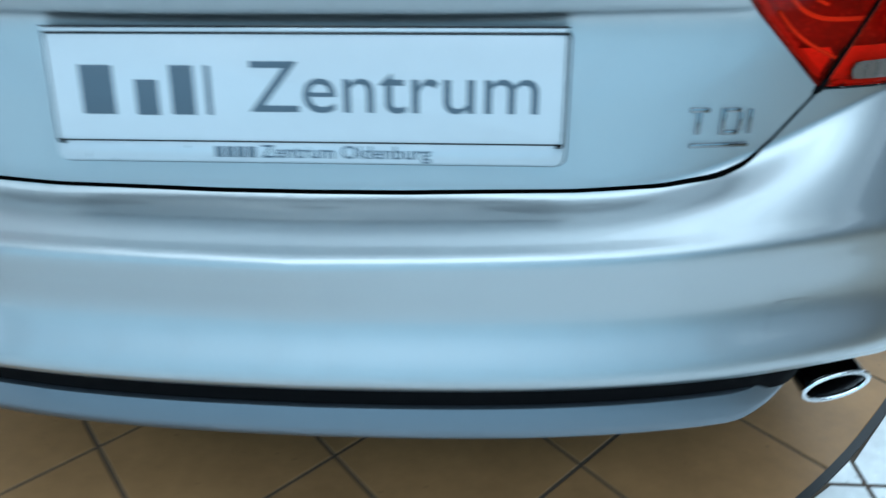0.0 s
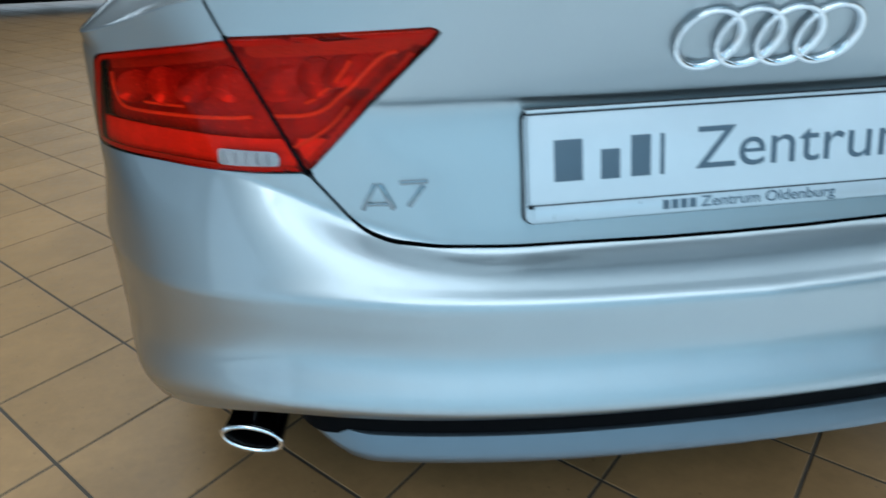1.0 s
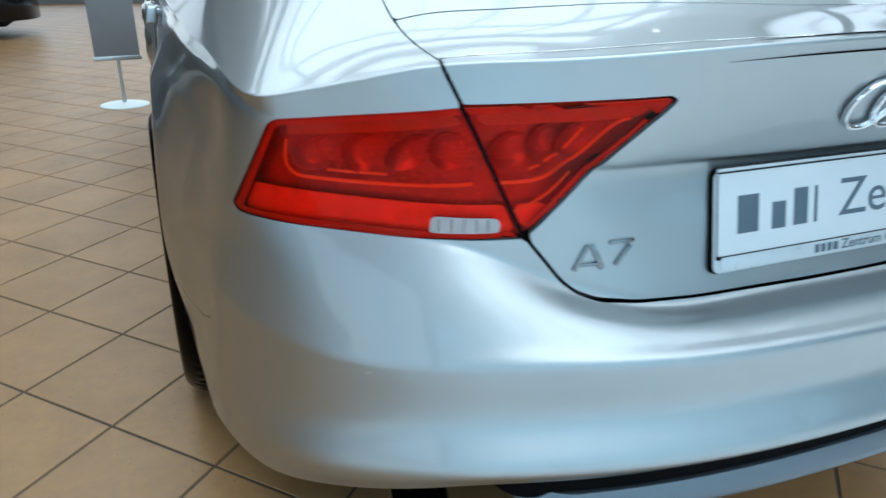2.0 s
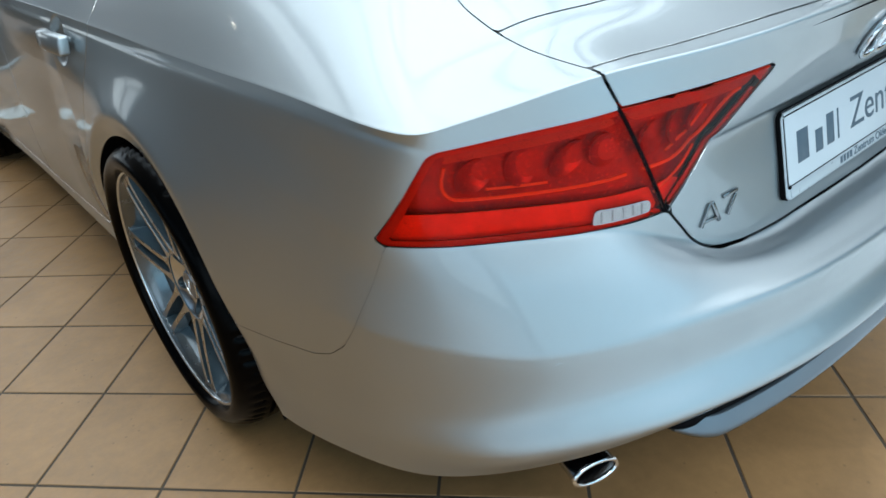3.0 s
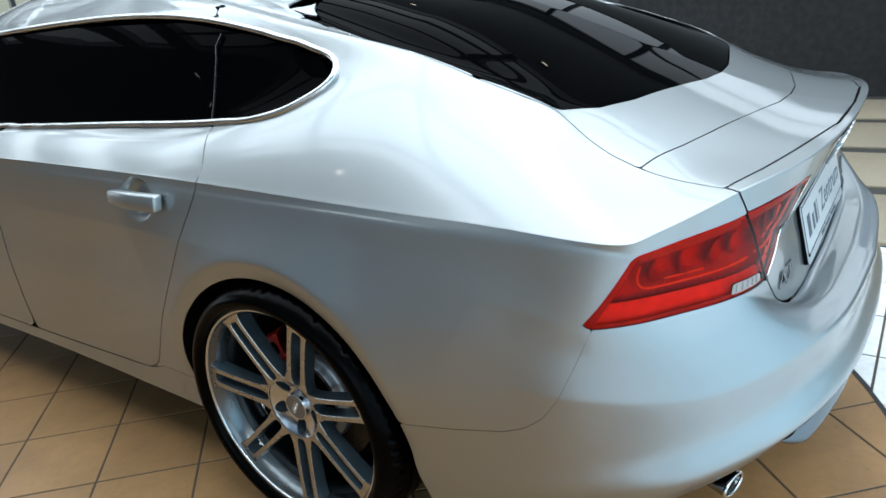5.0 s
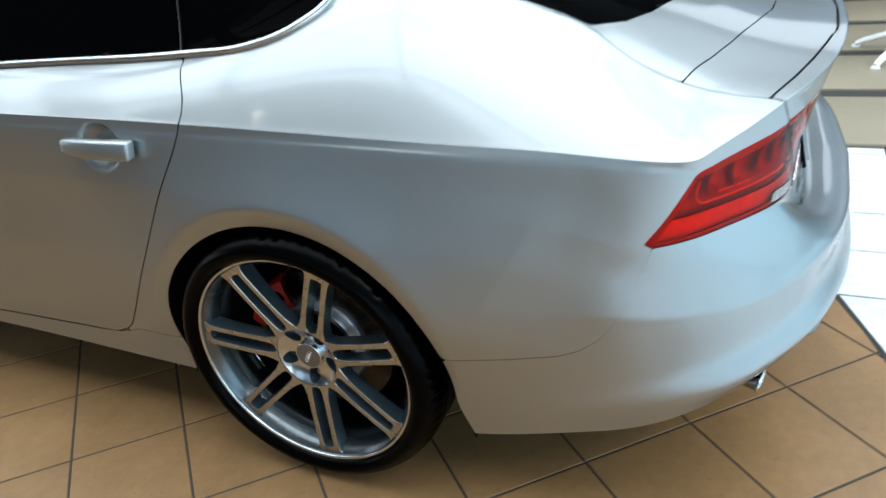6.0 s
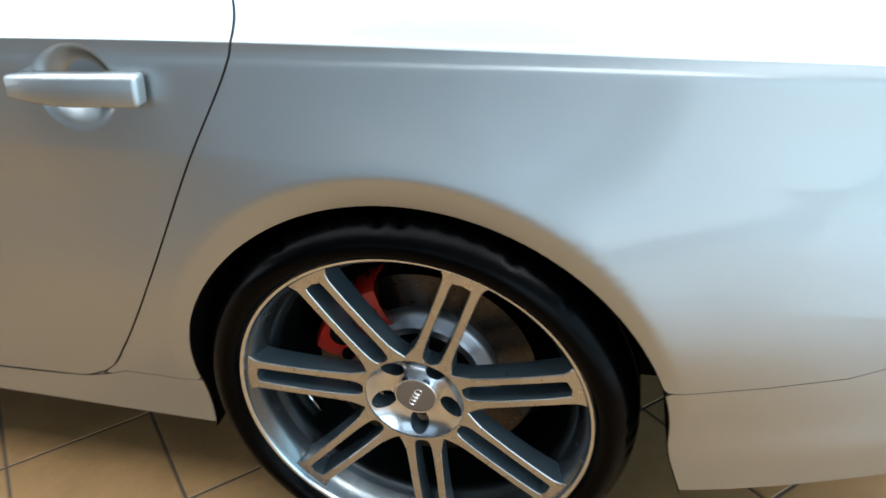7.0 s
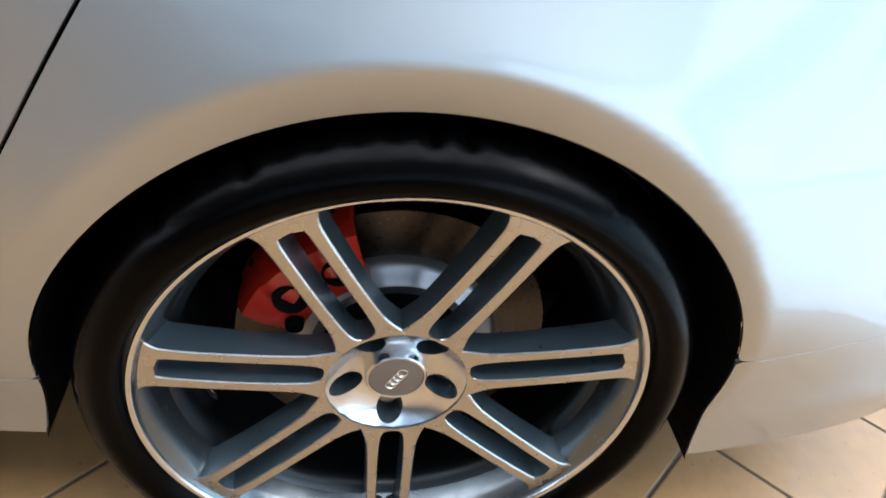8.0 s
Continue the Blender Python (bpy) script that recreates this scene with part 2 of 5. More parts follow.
RAIL = row([0, .2, .36, .45, .5, .535, .54, .545, .55, .56, .565, .575, .585, .59, .58, .55, .35, 0],
           [.95, .955, .97, .985, 1.0, 1.02, 1.05, 1.09, 1.15, 1.3, 1.5, 1.8, 2.2, 2.7, 3.2, 3.3, 3.35, 3.4],
           [1.235, 1.23, 1.22, 1.205, 1.19, 1.185, 1.19, 1.2, 1.215, 1.25, 1.28, 1.3, 1.31, 1.32, 1.24, 1.23, 1.25, 1.26])
ROOF = row([0, .1, .2, .26, .3, .31, .33, .34, .36, .37, .38, .38, .38, .38, .38, .36, .2, 0],
           [1.6, 1.61, 1.65, 1.68, 1.7, 1.72, 1.75, 1.8, 1.9, 2.0, 2.1, 2.3, 2.5, 2.7, 2.9, 2.92, 2.95, 2.95],
           [1.395, 1.395, 1.395, 1.392, 1.39, 1.39, 1.39, 1.392, 1.395, 1.398, 1.40, 1.402, 1.402, 1.40, 1.37, 1.37, 1.375, 1.38])
RIDGE = ROOF.copy()
RIDGE[:, 0] *= 0.02
RIDGE[:, 2] += 0.015


def between(a, b, f, lift=0.0):
    m = a + (b - a) * f
    m[:, 2] += lift
    return m


# the tail deck is hollow between the lip and the glass, the shoulder beside it is full
hollow = np.array([.022, .022, .022, .024, .024, .022, .016, .009, .001, -.012, -.015, -.009, -.006, -.004, -.02, -.02, -.02, -.02])
# a soft crease above the bottom edge, which turns under
low = np.array([.26, .26, .27, .29, .33, .40, .46, .5, .5, .5, .4, .4, .4, .4, .4, .4, .4, .4])[:, None]
LOW_LIP = BOTTOM + (BULGE - BOTTOM) * low
LOW_LIP[:7, 1] -= 0.013
LOW_LIP[6:10, 0] += 0.005
BOTTOM[:7, 1] += 0.007
BOTTOM[5:8, 0] -= 0.010
D1, D2 = between(EDGE, BELT, 0.34), between(EDGE, BELT, 0.68)
D1[:, 2] -= hollow
D2[:, 2] -= hollow * 0.75
BELOW_EDGE, ABOVE_EDGE = between(OVER, EDGE, 0.90), between(EDGE, D1, 0.07)
# the crest is round behind the car and sharpens towards its corner
sharp = np.array([.1, .1, .15, .35, .7] + [1.0] * 13)[:, None]
BELOW_CREST, ABOVE_CREST = between(BULGE, CREST, 0.58 + 0.28 * sharp), between(CREST, SHELF, 0.42 - 0.24 * sharp)
# the shelf lies flat up to the lid's gap, and the lid stands straight on it
BELOW_SEAM, ABOVE_SEAM = between(SHELF, SEAM, 0.84), between(SEAM, PLATE, 0.14)
BELOW_SEAM[:4, 2] -= (.0058, .0058, .0055, .004)
SHELF[:3, 2] -= 0.001
ROWS = [BOTTOM, LOW_LIP, BULGE, BELOW_CREST, CREST, ABOVE_CREST, SHELF, BELOW_SEAM, SEAM, ABOVE_SEAM, PLATE, UNDER, OVER, BELOW_EDGE, EDGE, ABOVE_EDGE, D1, D2, BELT, RAIL, ROOF, RIDGE]
STEPS = [5, 8, 13, 3, 3, 7, 10, 4, 4, 9, 14, 3, 13, 3, 3, 12, 12, 12, 14, 6, 2]

chord = np.mean([np.linalg.norm(np.diff(r, axis=0), axis=1) for r in ROWS[:15]], axis=0)
KNOTS = np.concatenate([[0], np.cumsum(chord)])
near = np.concatenate([np.arange(0, KNOTS[8] + 0.1, 0.008), np.arange(KNOTS[8] + 0.1, KNOTS[11] + 0.1, 0.005), np.arange(KNOTS[11] + 0.1, KNOTS[12], 0.008)])
U = np.concatenate([near, np.linspace(KNOTS[12], KNOTS[-1], 60)])


def skin():
    fine = [spline(KNOTS, r, U) for r in ROWS]
    out = []
    for k in range(len(fine) - 1):
        p1, p2 = fine[k], fine[k + 1]
        p0 = fine[k - 1] if k else 2 * p1 - p2
        p3 = fine[k + 2] if k + 2 < len(fine) else 2 * p2 - p1
        d0, d1, d2 = (np.maximum(np.linalg.norm(b - a, axis=1), 1e-4)[:, None] ** 0.5 for a, b in ((p0, p1), (p1, p2), (p2, p3)))
        m1 = d1 * ((p1 - p0) / d0 - (p2 - p0) / (d0 + d1) + (p2 - p1) / d1)
        m2 = d1 * ((p2 - p1) / d1 - (p3 - p1) / (d1 + d2) + (p3 - p2) / d2)
        for s in np.arange(STEPS[k]) / STEPS[k]:
            out.append(p1 * (2 * s ** 3 - 3 * s ** 2 + 1) + m1 * (s ** 3 - 2 * s ** 2 + s) + p2 * (3 * s ** 2 - 2 * s ** 3) + m2 * (s ** 3 - s ** 2))
    out.append(fine[-1])
    return np.array(out)                                    # rows x columns x (half width, y, z)


def smooth(a, b, x):
    t = np.clip((x - a) / (b - a), 0, 1)
    return t * t * (3 - 2 * t)


SK = skin()
EDGE_ROW = sum(STEPS[:14])
# flared wheel arches
for wy in (WHEEL_Y, WHEEL_Y + BASE):
    r = np.hypot(SK[..., 1] - wy, SK[..., 2] - WHEEL_Z)
    out = (r - 0.405 + np.sqrt((r - 0.405) ** 2 + 0.012 ** 2) - 0.010) / 2
    room = np.clip(SK[EDGE_ROW][None, :, 2] - 0.004 - SK[..., 2], 0, 1)       # up to the shoulder
    rise = np.clip(out / np.minimum(np.maximum(out + room, 0.01), 0.40), 0, 1)
    turn_in = np.clip(0.407 - r, 0, 0.06)
    flare = 0.046 * (1 - rise) ** 1.55 - 0.34 * (np.sqrt(turn_in ** 2 + 0.016 ** 2) - 0.016)
    flare *= smooth(0.22, 0.54, SK[..., 2]) * (np.arange(SK.shape[0]) < EDGE_ROW - 3)[:, None] * (SK[..., 0] > 0.7)
    SK[..., 0] += flare
# dished recess behind the door handle
dish = np.hypot((SK[..., 1] - 1.572) / 0.068, (SK[..., 2] - 0.856) / 0.058)
SK[..., 0] -= 0.030 * (1 - smooth(0.45, 1.0, dish)) * (np.arange(SK.shape[0]) < EDGE_ROW - 2)[:, None]
P = SK * np.array([-1, 1, 1])                                # the left half


def grid_normals(p):
    du, dv = np.gradient(p, axis=1), np.gradient(p, axis=0)
    n = np.cross(dv, du)
    n /= np.maximum(np.linalg.norm(n, axis=2, keepdims=True), 1e-9)
    return n


N = grid_normals(P)
if N[20, 100, 1] > 0:
    N = -N
N[:, 0, 0] = 0
N /= np.maximum(np.linalg.norm(N, axis=2, keepdims=True), 1e-9)
Wd, Yd, Zd = SK[..., 0], SK[..., 1], SK[..., 2]
ROWI = np.arange(SK.shape[0])[:, None] * np.ones((1, SK.shape[1]))


def part(name, bm, material_, parent, label="", smooth_=True):
    """Links a bmesh as one mesh object under a thing or a part."""
    me = bpy.data.meshes.new(name)
    bm.normal_update()
    bm.to_mesh(me)
    bm.free()
    me.materials.append(material_)
    if smooth_:
        me.polygons.foreach_set("use_smooth", [True] * len(me.polygons))
        me.set_sharp_from_angle(angle=radians(42))
    ob = new(name, me)
    ob.parent = parent
    if label:
        ob["label"] = label
    return ob


def panel(name, parent, inside, material_, gap=0.002, thick=0.012, sides=(1,), label="", rows=None, sink=0.0):
    """The piece of the skin where inside (metres, positive within) is past half the gap, with turned-in edges. sides: 1 left, -1 right."""
    d = inside - gap
    r0, r1 = rows if rows else (0, P.shape[0] - 1)
    verts, norms, faces, index, rim = [], [], [], {}, {}

    def vert(key, p, n):
        if key not in index:
            index[key] = len(verts)
            verts.append(p - n * sink)
            norms.append(n)
        return index[key]

    dd = d[r0:r1 + 1]
    pos = dd > 0
    cell = pos[:-1, :-1].astype(int) + pos[1:, :-1] + pos[:-1, 1:] + pos[1:, 1:]
    for i, j in zip(*np.nonzero(cell)):
        i += r0
        ring = [(i, j), (i, j + 1), (i + 1, j + 1), (i + 1, j)]
        if cell[i - r0, j] == 4:
            faces.append([vert(k, P[k], N[k]) for k in ring])
            for a, b in zip(ring, ring[1:] + ring[:1]):
                rim[vert(a, P[a], N[a]), vert(b, P[b], N[b])] = 1
            continue
        poly = []
        for a, b in zip(ring, ring[1:] + ring[:1]):
            if d[a] > 0:
                poly.append(vert(a, P[a], N[a]))
            if (d[a] > 0) != (d[b] > 0):
                a2, b2 = min(a, b), max(a, b)
                f = d[a2] / (d[a2] - d[b2])
                n = N[a2] * (1 - f) + N[b2] * f
                poly.append(vert((a2, b2), P[a2] * (1 - f) + P[b2] * f, n / max(np.linalg.norm(n), 1e-9)))
        poly = [q for k, q in enumerate(poly) if q != poly[k - 1]]
        if len(poly) > 2:
            faces.append(poly)
            for a, b in zip(poly, poly[1:] + poly[:1]):
                rim[a, b] = 1
    border = [(a, b) for a, b in rim if (b, a) not in rim]
    c = len(verts)
    v, n = np.array(verts), np.array(norms)
    # the turned-in edge: a small round, then straight in
    keys = sorted({a for e in border for a in e})
    if thick:
        away = {k: np.zeros(3) for k in keys}
        for a, b in border:
            t = np.cross(v[b] - v[a], n[a])
            t /= max(np.linalg.norm(t), 1e-9)
            away[a] += t
            away[b] += t
        mid, deep = {}, {}
        more_v, more_n = [], []
        for k in keys:
            t = away[k] / max(np.linalg.norm(away[k]), 1e-9)
            mid[k] = c + len(more_v)
            more_v.append(v[k] + t * 0.0012 - n[k] * 0.0014)
            more_n.append((t + n[k]) / 1.42)
            deep[k] = c + len(more_v)
            more_v.append(v[k] + t * 0.0012 - n[k] * thick)
            more_n.append(t)
        for a, b in border:
            if abs(v[a][0]) < 1e-5 and abs(v[b][0]) < 1e-5:
                continue
            faces.append([b, a, mid[a], mid[b]])
            faces.append([mid[b], mid[a], deep[a], deep[b]])
        v, n = np.vstack([v, more_v]), np.vstack([n, more_n])
    all_v, all_n, all_f = [], [], []
    for side in sides:
        o = len(all_v)
        all_v += [tuple(q) for q in v * np.array([side, 1, 1])]
        all_n += [tuple(q) for q in n * np.array([side, 1, 1])]
        all_f += [[o + k for k in (f if side < 0 else f[::-1])] for f in faces]
    me = bpy.data.meshes.new(name)
    me.from_pydata(all_v, [], all_f)
    me.materials.append(material_)
    me.polygons.foreach_set("use_smooth", [True] * len(me.polygons))
    me.normals_split_custom_set_from_vertices(all_n)
    ob = new(name, me)
    ob.parent = parent
    if label:
        ob["label"] = label
    return ob


def poly_distance(px, py, pts):
    """Signed distance in metres to a closed outline, positive within."""
    pts = np.array(pts)
    best, inside = np.full(px.shape, 1e9), np.zeros(px.shape, bool)
    for a, b in zip(pts, np.roll(pts, -1, axis=0)):
        e = b - a
        t = np.clip(((px - a[0]) * e[0] + (py - a[1]) * e[1]) / (e @ e), 0, 1)
        best = np.minimum(best, np.hypot(px - a[0] - t * e[0], py - a[1] - t * e[1]))
        cross = ((a[1] > py) != (b[1] > py)) & (px < (b[0] - a[0]) * (py - a[1]) / (b[1] - a[1] + 1e-12) + a[0])
        inside ^= cross
    return np.where(inside, best, -best)


def round_line(pts, r=0.03, steps=6):
    """An outline with its corners rounded."""
    pts = [Vector(p) for p in pts]
    out = []
    for a, b, c in zip(pts[-1:] + pts[:-1], pts, pts[1:] + pts[:1]):
        k = min(r, 0.45 * (a - b).length, 0.45 * (c - b).length)
        p, q = b + (a - b).normalized() * k, b + (c - b).normalized() * k
        for i in range(steps + 1):
            t = i / steps
            out.append(tuple(p * (1 - t) ** 2 + b * 2 * t * (1 - t) + q * t * t))
    return out


def on_skin(side, w=None, y=None, z=None, rows=(0, 170), cols=None):
    """Place and normal on the skin where two of half width, y and height are given."""
    given = [(k, x) for k, x in ((0, w), (1, y), (2, z)) if x is not None]
    r0, r1 = rows
    c1 = cols or SK.shape[1]
    err = sum((SK[r0:r1, :c1, k] - x) ** 2 for k, x in given)
    i, j = np.unravel_index(np.argmin(err), err.shape)
    i += r0
    p = SK[i, j].copy()
    du = (SK[i, min(j + 1, SK.shape[1] - 1)] - SK[i, max(j - 1, 0)]) / 2
    dv = (SK[min(i + 1, SK.shape[0] - 1), j] - SK[max(i - 1, 0), j]) / 2
    (k0, x0), (k1, x1) = given
    m = np.array([[du[k0], dv[k0]], [du[k1], dv[k1]]])
    if abs(np.linalg.det(m)) > 1e-12:
        p = p + np.clip(np.linalg.solve(m, [x0 - p[k0], x1 - p[k1]]), -1.5, 1.5) @ np.array([du, dv])
    n = N[i, j]
    return Vector((-side * p[0], p[1], p[2])), Vector((side * n[0], n[1], n[2])).normalized()


# where the panels part, as outlines in the tail view (half width, height), the side view (y, height) and the top view (half width, y)
LAMP = round_line([(.363, .857), (.526, .697), (.826, .692), (.831, .70), (.786, .8215), (.60, .8485)], 0.012)
LID = round_line([(-.2, .588), (.1, .589), (.28, .593), (.375, .599), (.431, .609), (.462, .622), (.480, .638), (.497, .660), (.5265, .697), (.565, .779), (.599, .849), (.62, .895), (.625, .96), (-.2, .96)], 0.014)
lamp_in = poly_distance(Wd, Zd, LAMP)
lamp_in = np.where((Yd < 0.6) & (ROWI < EDGE_ROW), lamp_in, -0.3)
lid_rear = np.where((Yd < 0.32) & (ROWI <= EDGE_ROW + 8), poly_distance(Wd, Zd, LID), -0.3)
# in the top view the lid runs up beside the glass
lid_w = np.interp(Yd, [.0, .16, .20, .30, .36, .41, .45, .48, .53, .59, .70, .81, 1.0, 1.3], [.625, .619, .614, .614, .615, .613, .605, .598, .584, .592, .596, .588, .558, .52])
lid_top = np.where(ROWI >= EDGE_ROW - 2, lid_w - Wd, -0.3)
lid_top = np.where(Yd < 1.35, np.minimum(lid_top, 1.3 - Yd), -0.3)
lid_all = np.where(ROWI < EDGE_ROW, lid_rear, np.where(ROWI > EDGE_ROW + 2, lid_top, np.maximum(lid_rear, lid_top)))
bumper_top = np.interp(Yd, [-1, .30, .366, .395, .421, .451, .487, .53, .626, .80], [.6945, .6945, .692, .616, .555, .512, .484, .468, .455, .441])
side_gap = np.where(Yd > 0.33, bumper_top - Zd, 1.0)
rear_gap = np.where(Yd <= 0.42, np.minimum(-lamp_in, -lid_rear), 1.0)
below_lamp = np.where(Yd < 0.40, np.where(Wd > .5, .6955 - Zd, .72 - Zd), 1.0)
r_rear = np.hypot((Yd - WHEEL_Y) * np.where(Yd > WHEEL_Y, 0.978, 0.944), (Zd - WHEEL_Z) * 1.012)
r_front = np.hypot((Yd - WHEEL_Y - BASE) * np.where(Yd > WHEEL_Y + BASE, 0.978, 0.944), (Zd - WHEEL_Z) * 1.012)


def arch_foot(z, fore):
    """How far before or behind the axle the arch opens below the axle's height."""
    drop = WHEEL_Z - z
    bend = np.sqrt(np.maximum(drop, 0) ** 2 + 0.045 ** 2) - 0.045
    return np.where(fore, 0.3722 + 0.22 * bend, 0.3856 + 0.33 * bend)


def arch(r, wy):
    low = np.abs(Yd - wy) - arch_foot(Zd, Yd > wy)
    return np.where(Zd < WHEEL_Z, low, r - 0.364) * np.where(ROWI < EDGE_ROW, 1, 0) + np.where(ROWI < EDGE_ROW, 0, 1)


open_arch = np.minimum(arch(r_rear, WHEEL_Y), arch(r_front, WHEEL_Y + BASE))
bumper_in = np.minimum.reduce([side_gap, rear_gap, below_lamp, open_arch, 0.80 - Yd, np.where(ROWI < EDGE_ROW, 1.0, -1.0)])
# rear door
seam_z = np.array([.30, .38, .45, .51, .61, .695, .77, .842, .905, .955, 1.017, 1.10, 1.3])
seam_y = np.array([1.72, 1.656, 1.60, 1.556, 1.493, 1.446, 1.403, 1.360, 1.330, 1.335, 1.384, 1.42, 1.5])
door_edge = spline(seam_z, seam_y[:, None], np.clip(Zd, .30, 1.3).ravel()).reshape(Zd.shape)
door_edge = np.where(Zd > .42, door_edge, np.interp(Zd, [.30, .318, .336, .356, .38, .42], [1.82, 1.755, 1.708, 1.678, 1.656, 1.6245]))
door_in = np.minimum.reduce([(Yd - door_edge) * 0.85, Zd - 0.314, 2.42 - Yd])
sill_top = np.interp(Yd, [1.45, 1.66, 1.70, 1.75, 1.82], [.350, .346, .330, .318, .3125])
front_door_in = np.minimum.reduce([Yd - 2.425, Zd - 0.314, 3.45 - Yd])
GLASS_SIDE = round_line([(3.3, 1.012), (2.0, 1.014), (1.40, 1.026), (1.25, 1.033), (1.14, 1.055), (1.035, 1.108), (1.10, 1.155), (1.3, 1.21), (1.6, 1.262), (2.2, 1.285), (2.9, 1.27)], 0.05)
TRIM_SIDE = round_line([(3.32, 1.003), (2.0, 1.005), (1.40, 1.016), (1.246, 1.0235), (1.129, 1.046), (1.018, 1.108), (1.093, 1.165), (1.3, 1.224), (1.6, 1.276), (2.2, 1.298), (2.91, 1.283)], 0.05)
upper = ROWI > EDGE_ROW + 4
glass_side = np.where(upper & (Wd > .4), poly_distance(Yd, Zd, GLASS_SIDE), -0.3)
trim_side = np.where(upper & (Wd > .4), poly_distance(Yd, Zd, TRIM_SIDE), -0.3)
glass_rear_front = np.interp(Wd, [0, .11, .24, .31, .4, .5, .57, .6], [.362, .372, .401, .418, .438, .474, .523, .55])
glass_rear = np.where(upper, np.minimum.reduce([(Yd - glass_rear_front) * 0.9, lid_w - 0.008 - Wd, 1.25 - Yd]), -0.3)
spoiler_line = np.interp(Wd, [0, .1, .25, .4, .49, .56, .63], [.203, .210, .243, .281, .309, .334, .356])
lip_line = np.interp(Wd, [0, .2, .31, .4, .46, .505, .57, .615], [.071, .080, .105, .129, .148, .162, .186, .204])
lip_in = np.where(ROWI <= EDGE_ROW, 1.0, lip_line - Yd)
lid_rear_in = np.minimum.reduce([lid_all, lip_in, -lamp_in])
spoiler_in = np.where(ROWI > EDGE_ROW, np.minimum.reduce([lid_top, Yd - lip_line, spoiler_line - Yd]), -0.3)
deck_in = np.where(ROWI > EDGE_ROW, np.minimum.reduce([lid_top, Yd - spoiler_line, -glass_rear]), -0.3)
quarter_in = np.minimum.reduce([-lid_all, -lamp_in, open_arch, np.where((Yd < 0.8) & (ROWI < EDGE_ROW), Zd - bumper_top, 1.0),
                                np.where(Yd > 1.2, -door_in, 1.0), -trim_side, np.where(upper, 1.42 - Yd + 0.5 * (Zd - 1.0), 1.0), np.where(ROWI < EDGE_ROW, 1.85 - Yd, 1.0)])
quarter_in = np.where((Yd > 1.2) & (ROWI < EDGE_ROW), np.minimum(quarter_in, Zd - sill_top), quarter_in)
front_in = np.minimum.reduce([Yd - 3.455, open_arch])
windscreen_in = np.where(upper & (Zd > 0.99) & (Yd > 2.95), np.minimum(Zd - 0.995, 1.36 - Zd), -0.3)
roof_in = np.where(upper, np.minimum.reduce([np.where(Yd < 2.0, Yd - 1.305, 1.0), -trim_side, np.where(Wd < .53, 1, (Zd - 1.29) * 2), Zd - 1.2, -windscreen_in]), -0.3)

car = tagged(new("car"), "silver five-door coupe with red tail lamps, parked on tan tiles", "car")
panel("bumper", car, bumper_in, PAINT, sides=(1, -1), thick=0.014, gap=0.0008)
tailgate = panel("tailgate", car, lid_rear_in, PAINT, sides=(1, -1), gap=0.0036)
panel("spoiler", car, spoiler_in, PAINT, sides=(1, -1), gap=0.0015)
panel("tailgate_deck", car, deck_in, PAINT, sides=(1, -1), gap=0.0015)
panel("rear_window", car, glass_rear, GLASS, sides=(1, -1), sink=0.002, label="black privacy-glass rear window")
for side in (1, -1):
    panel("quarter_panel", car, quarter_in, PAINT, sides=(side,), thick=0.014, gap=0.0006)
    door = panel("rear_door", car, np.minimum(door_in, np.where(upper, -trim_side, 1.0)), PAINT, sides=(side,), gap=0.0028)
    panel("front_door", car, np.minimum(front_door_in, np.where(upper, -trim_side, 1.0)), PAINT, sides=(side,), label="silver front door seen edge on")
    panel("side_window", car, glass_side, GLASS, sides=(side,), sink=0.004, label="black privacy-glass side window")
    panel("sill", car, np.minimum.reduce([sill_top - Zd, np.where((Yd > 1.3) & (ROWI < EDGE_ROW), 1.0, -1.0), open_arch, 3.6 - Yd]), PAINT, sides=(side,), gap=0.001)
    panel("front_wing", car, np.minimum(front_in, -windscreen_in), PAINT, sides=(side,))
panel("roof", car, roof_in, PAINT, sides=(1, -1))
panel("windscreen", car, windscreen_in, GLASS, sides=(1, -1), sink=0.002)
# dark inner shell behind the panel gaps
panel("inner_shell", car, np.minimum.reduce([open_arch - 0.01, np.where((ROWI > EDGE_ROW) & (Zd > 1.0), -1, 1.0), -lamp_in - 0.004, np.full(Zd.shape, 1.0)]), DARK, sides=(1, -1), gap=0, thick=0, sink=0.018)

# ---- small bodies ----
def lathe(profile, seg=96, start=0.0, stop=2 * math.pi):
    """Turns (radius, height) pairs round the z axis."""
    bm = bmesh.new()
    full = stop - start > 6.28
    count = seg if full else seg + 1
    rings = [[bm.verts.new((r * math.cos(start + (stop - start) * k / seg), r * math.sin(start + (stop - start) * k / seg), h)) for k in range(count)] for r, h in profile]
    for a, b in zip(rings, rings[1:]):
        for k in range(seg):
            bm.faces.new((a[k], a[(k + 1) % count], b[(k + 1) % count], b[k]))
    bmesh.ops.recalc_face_normals(bm, faces=bm.faces)
    return bm


def turned(bm, m):
    bmesh.ops.transform(bm, matrix=m, verts=bm.verts)
    return bm


def rounded_box(x, y, z, r=0.004, seg=3):
    bm = bmesh.new()
    bmesh.ops.create_cube(bm, size=1)
    bmesh.ops.scale(bm, vec=(x, y, z), verts=bm.verts)
    bmesh.ops.bevel(bm, geom=list(bm.edges), offset=min(r, 0.45 * min(x, y, z)), segments=seg, affect="EDGES", profile=0.5)
    return bm


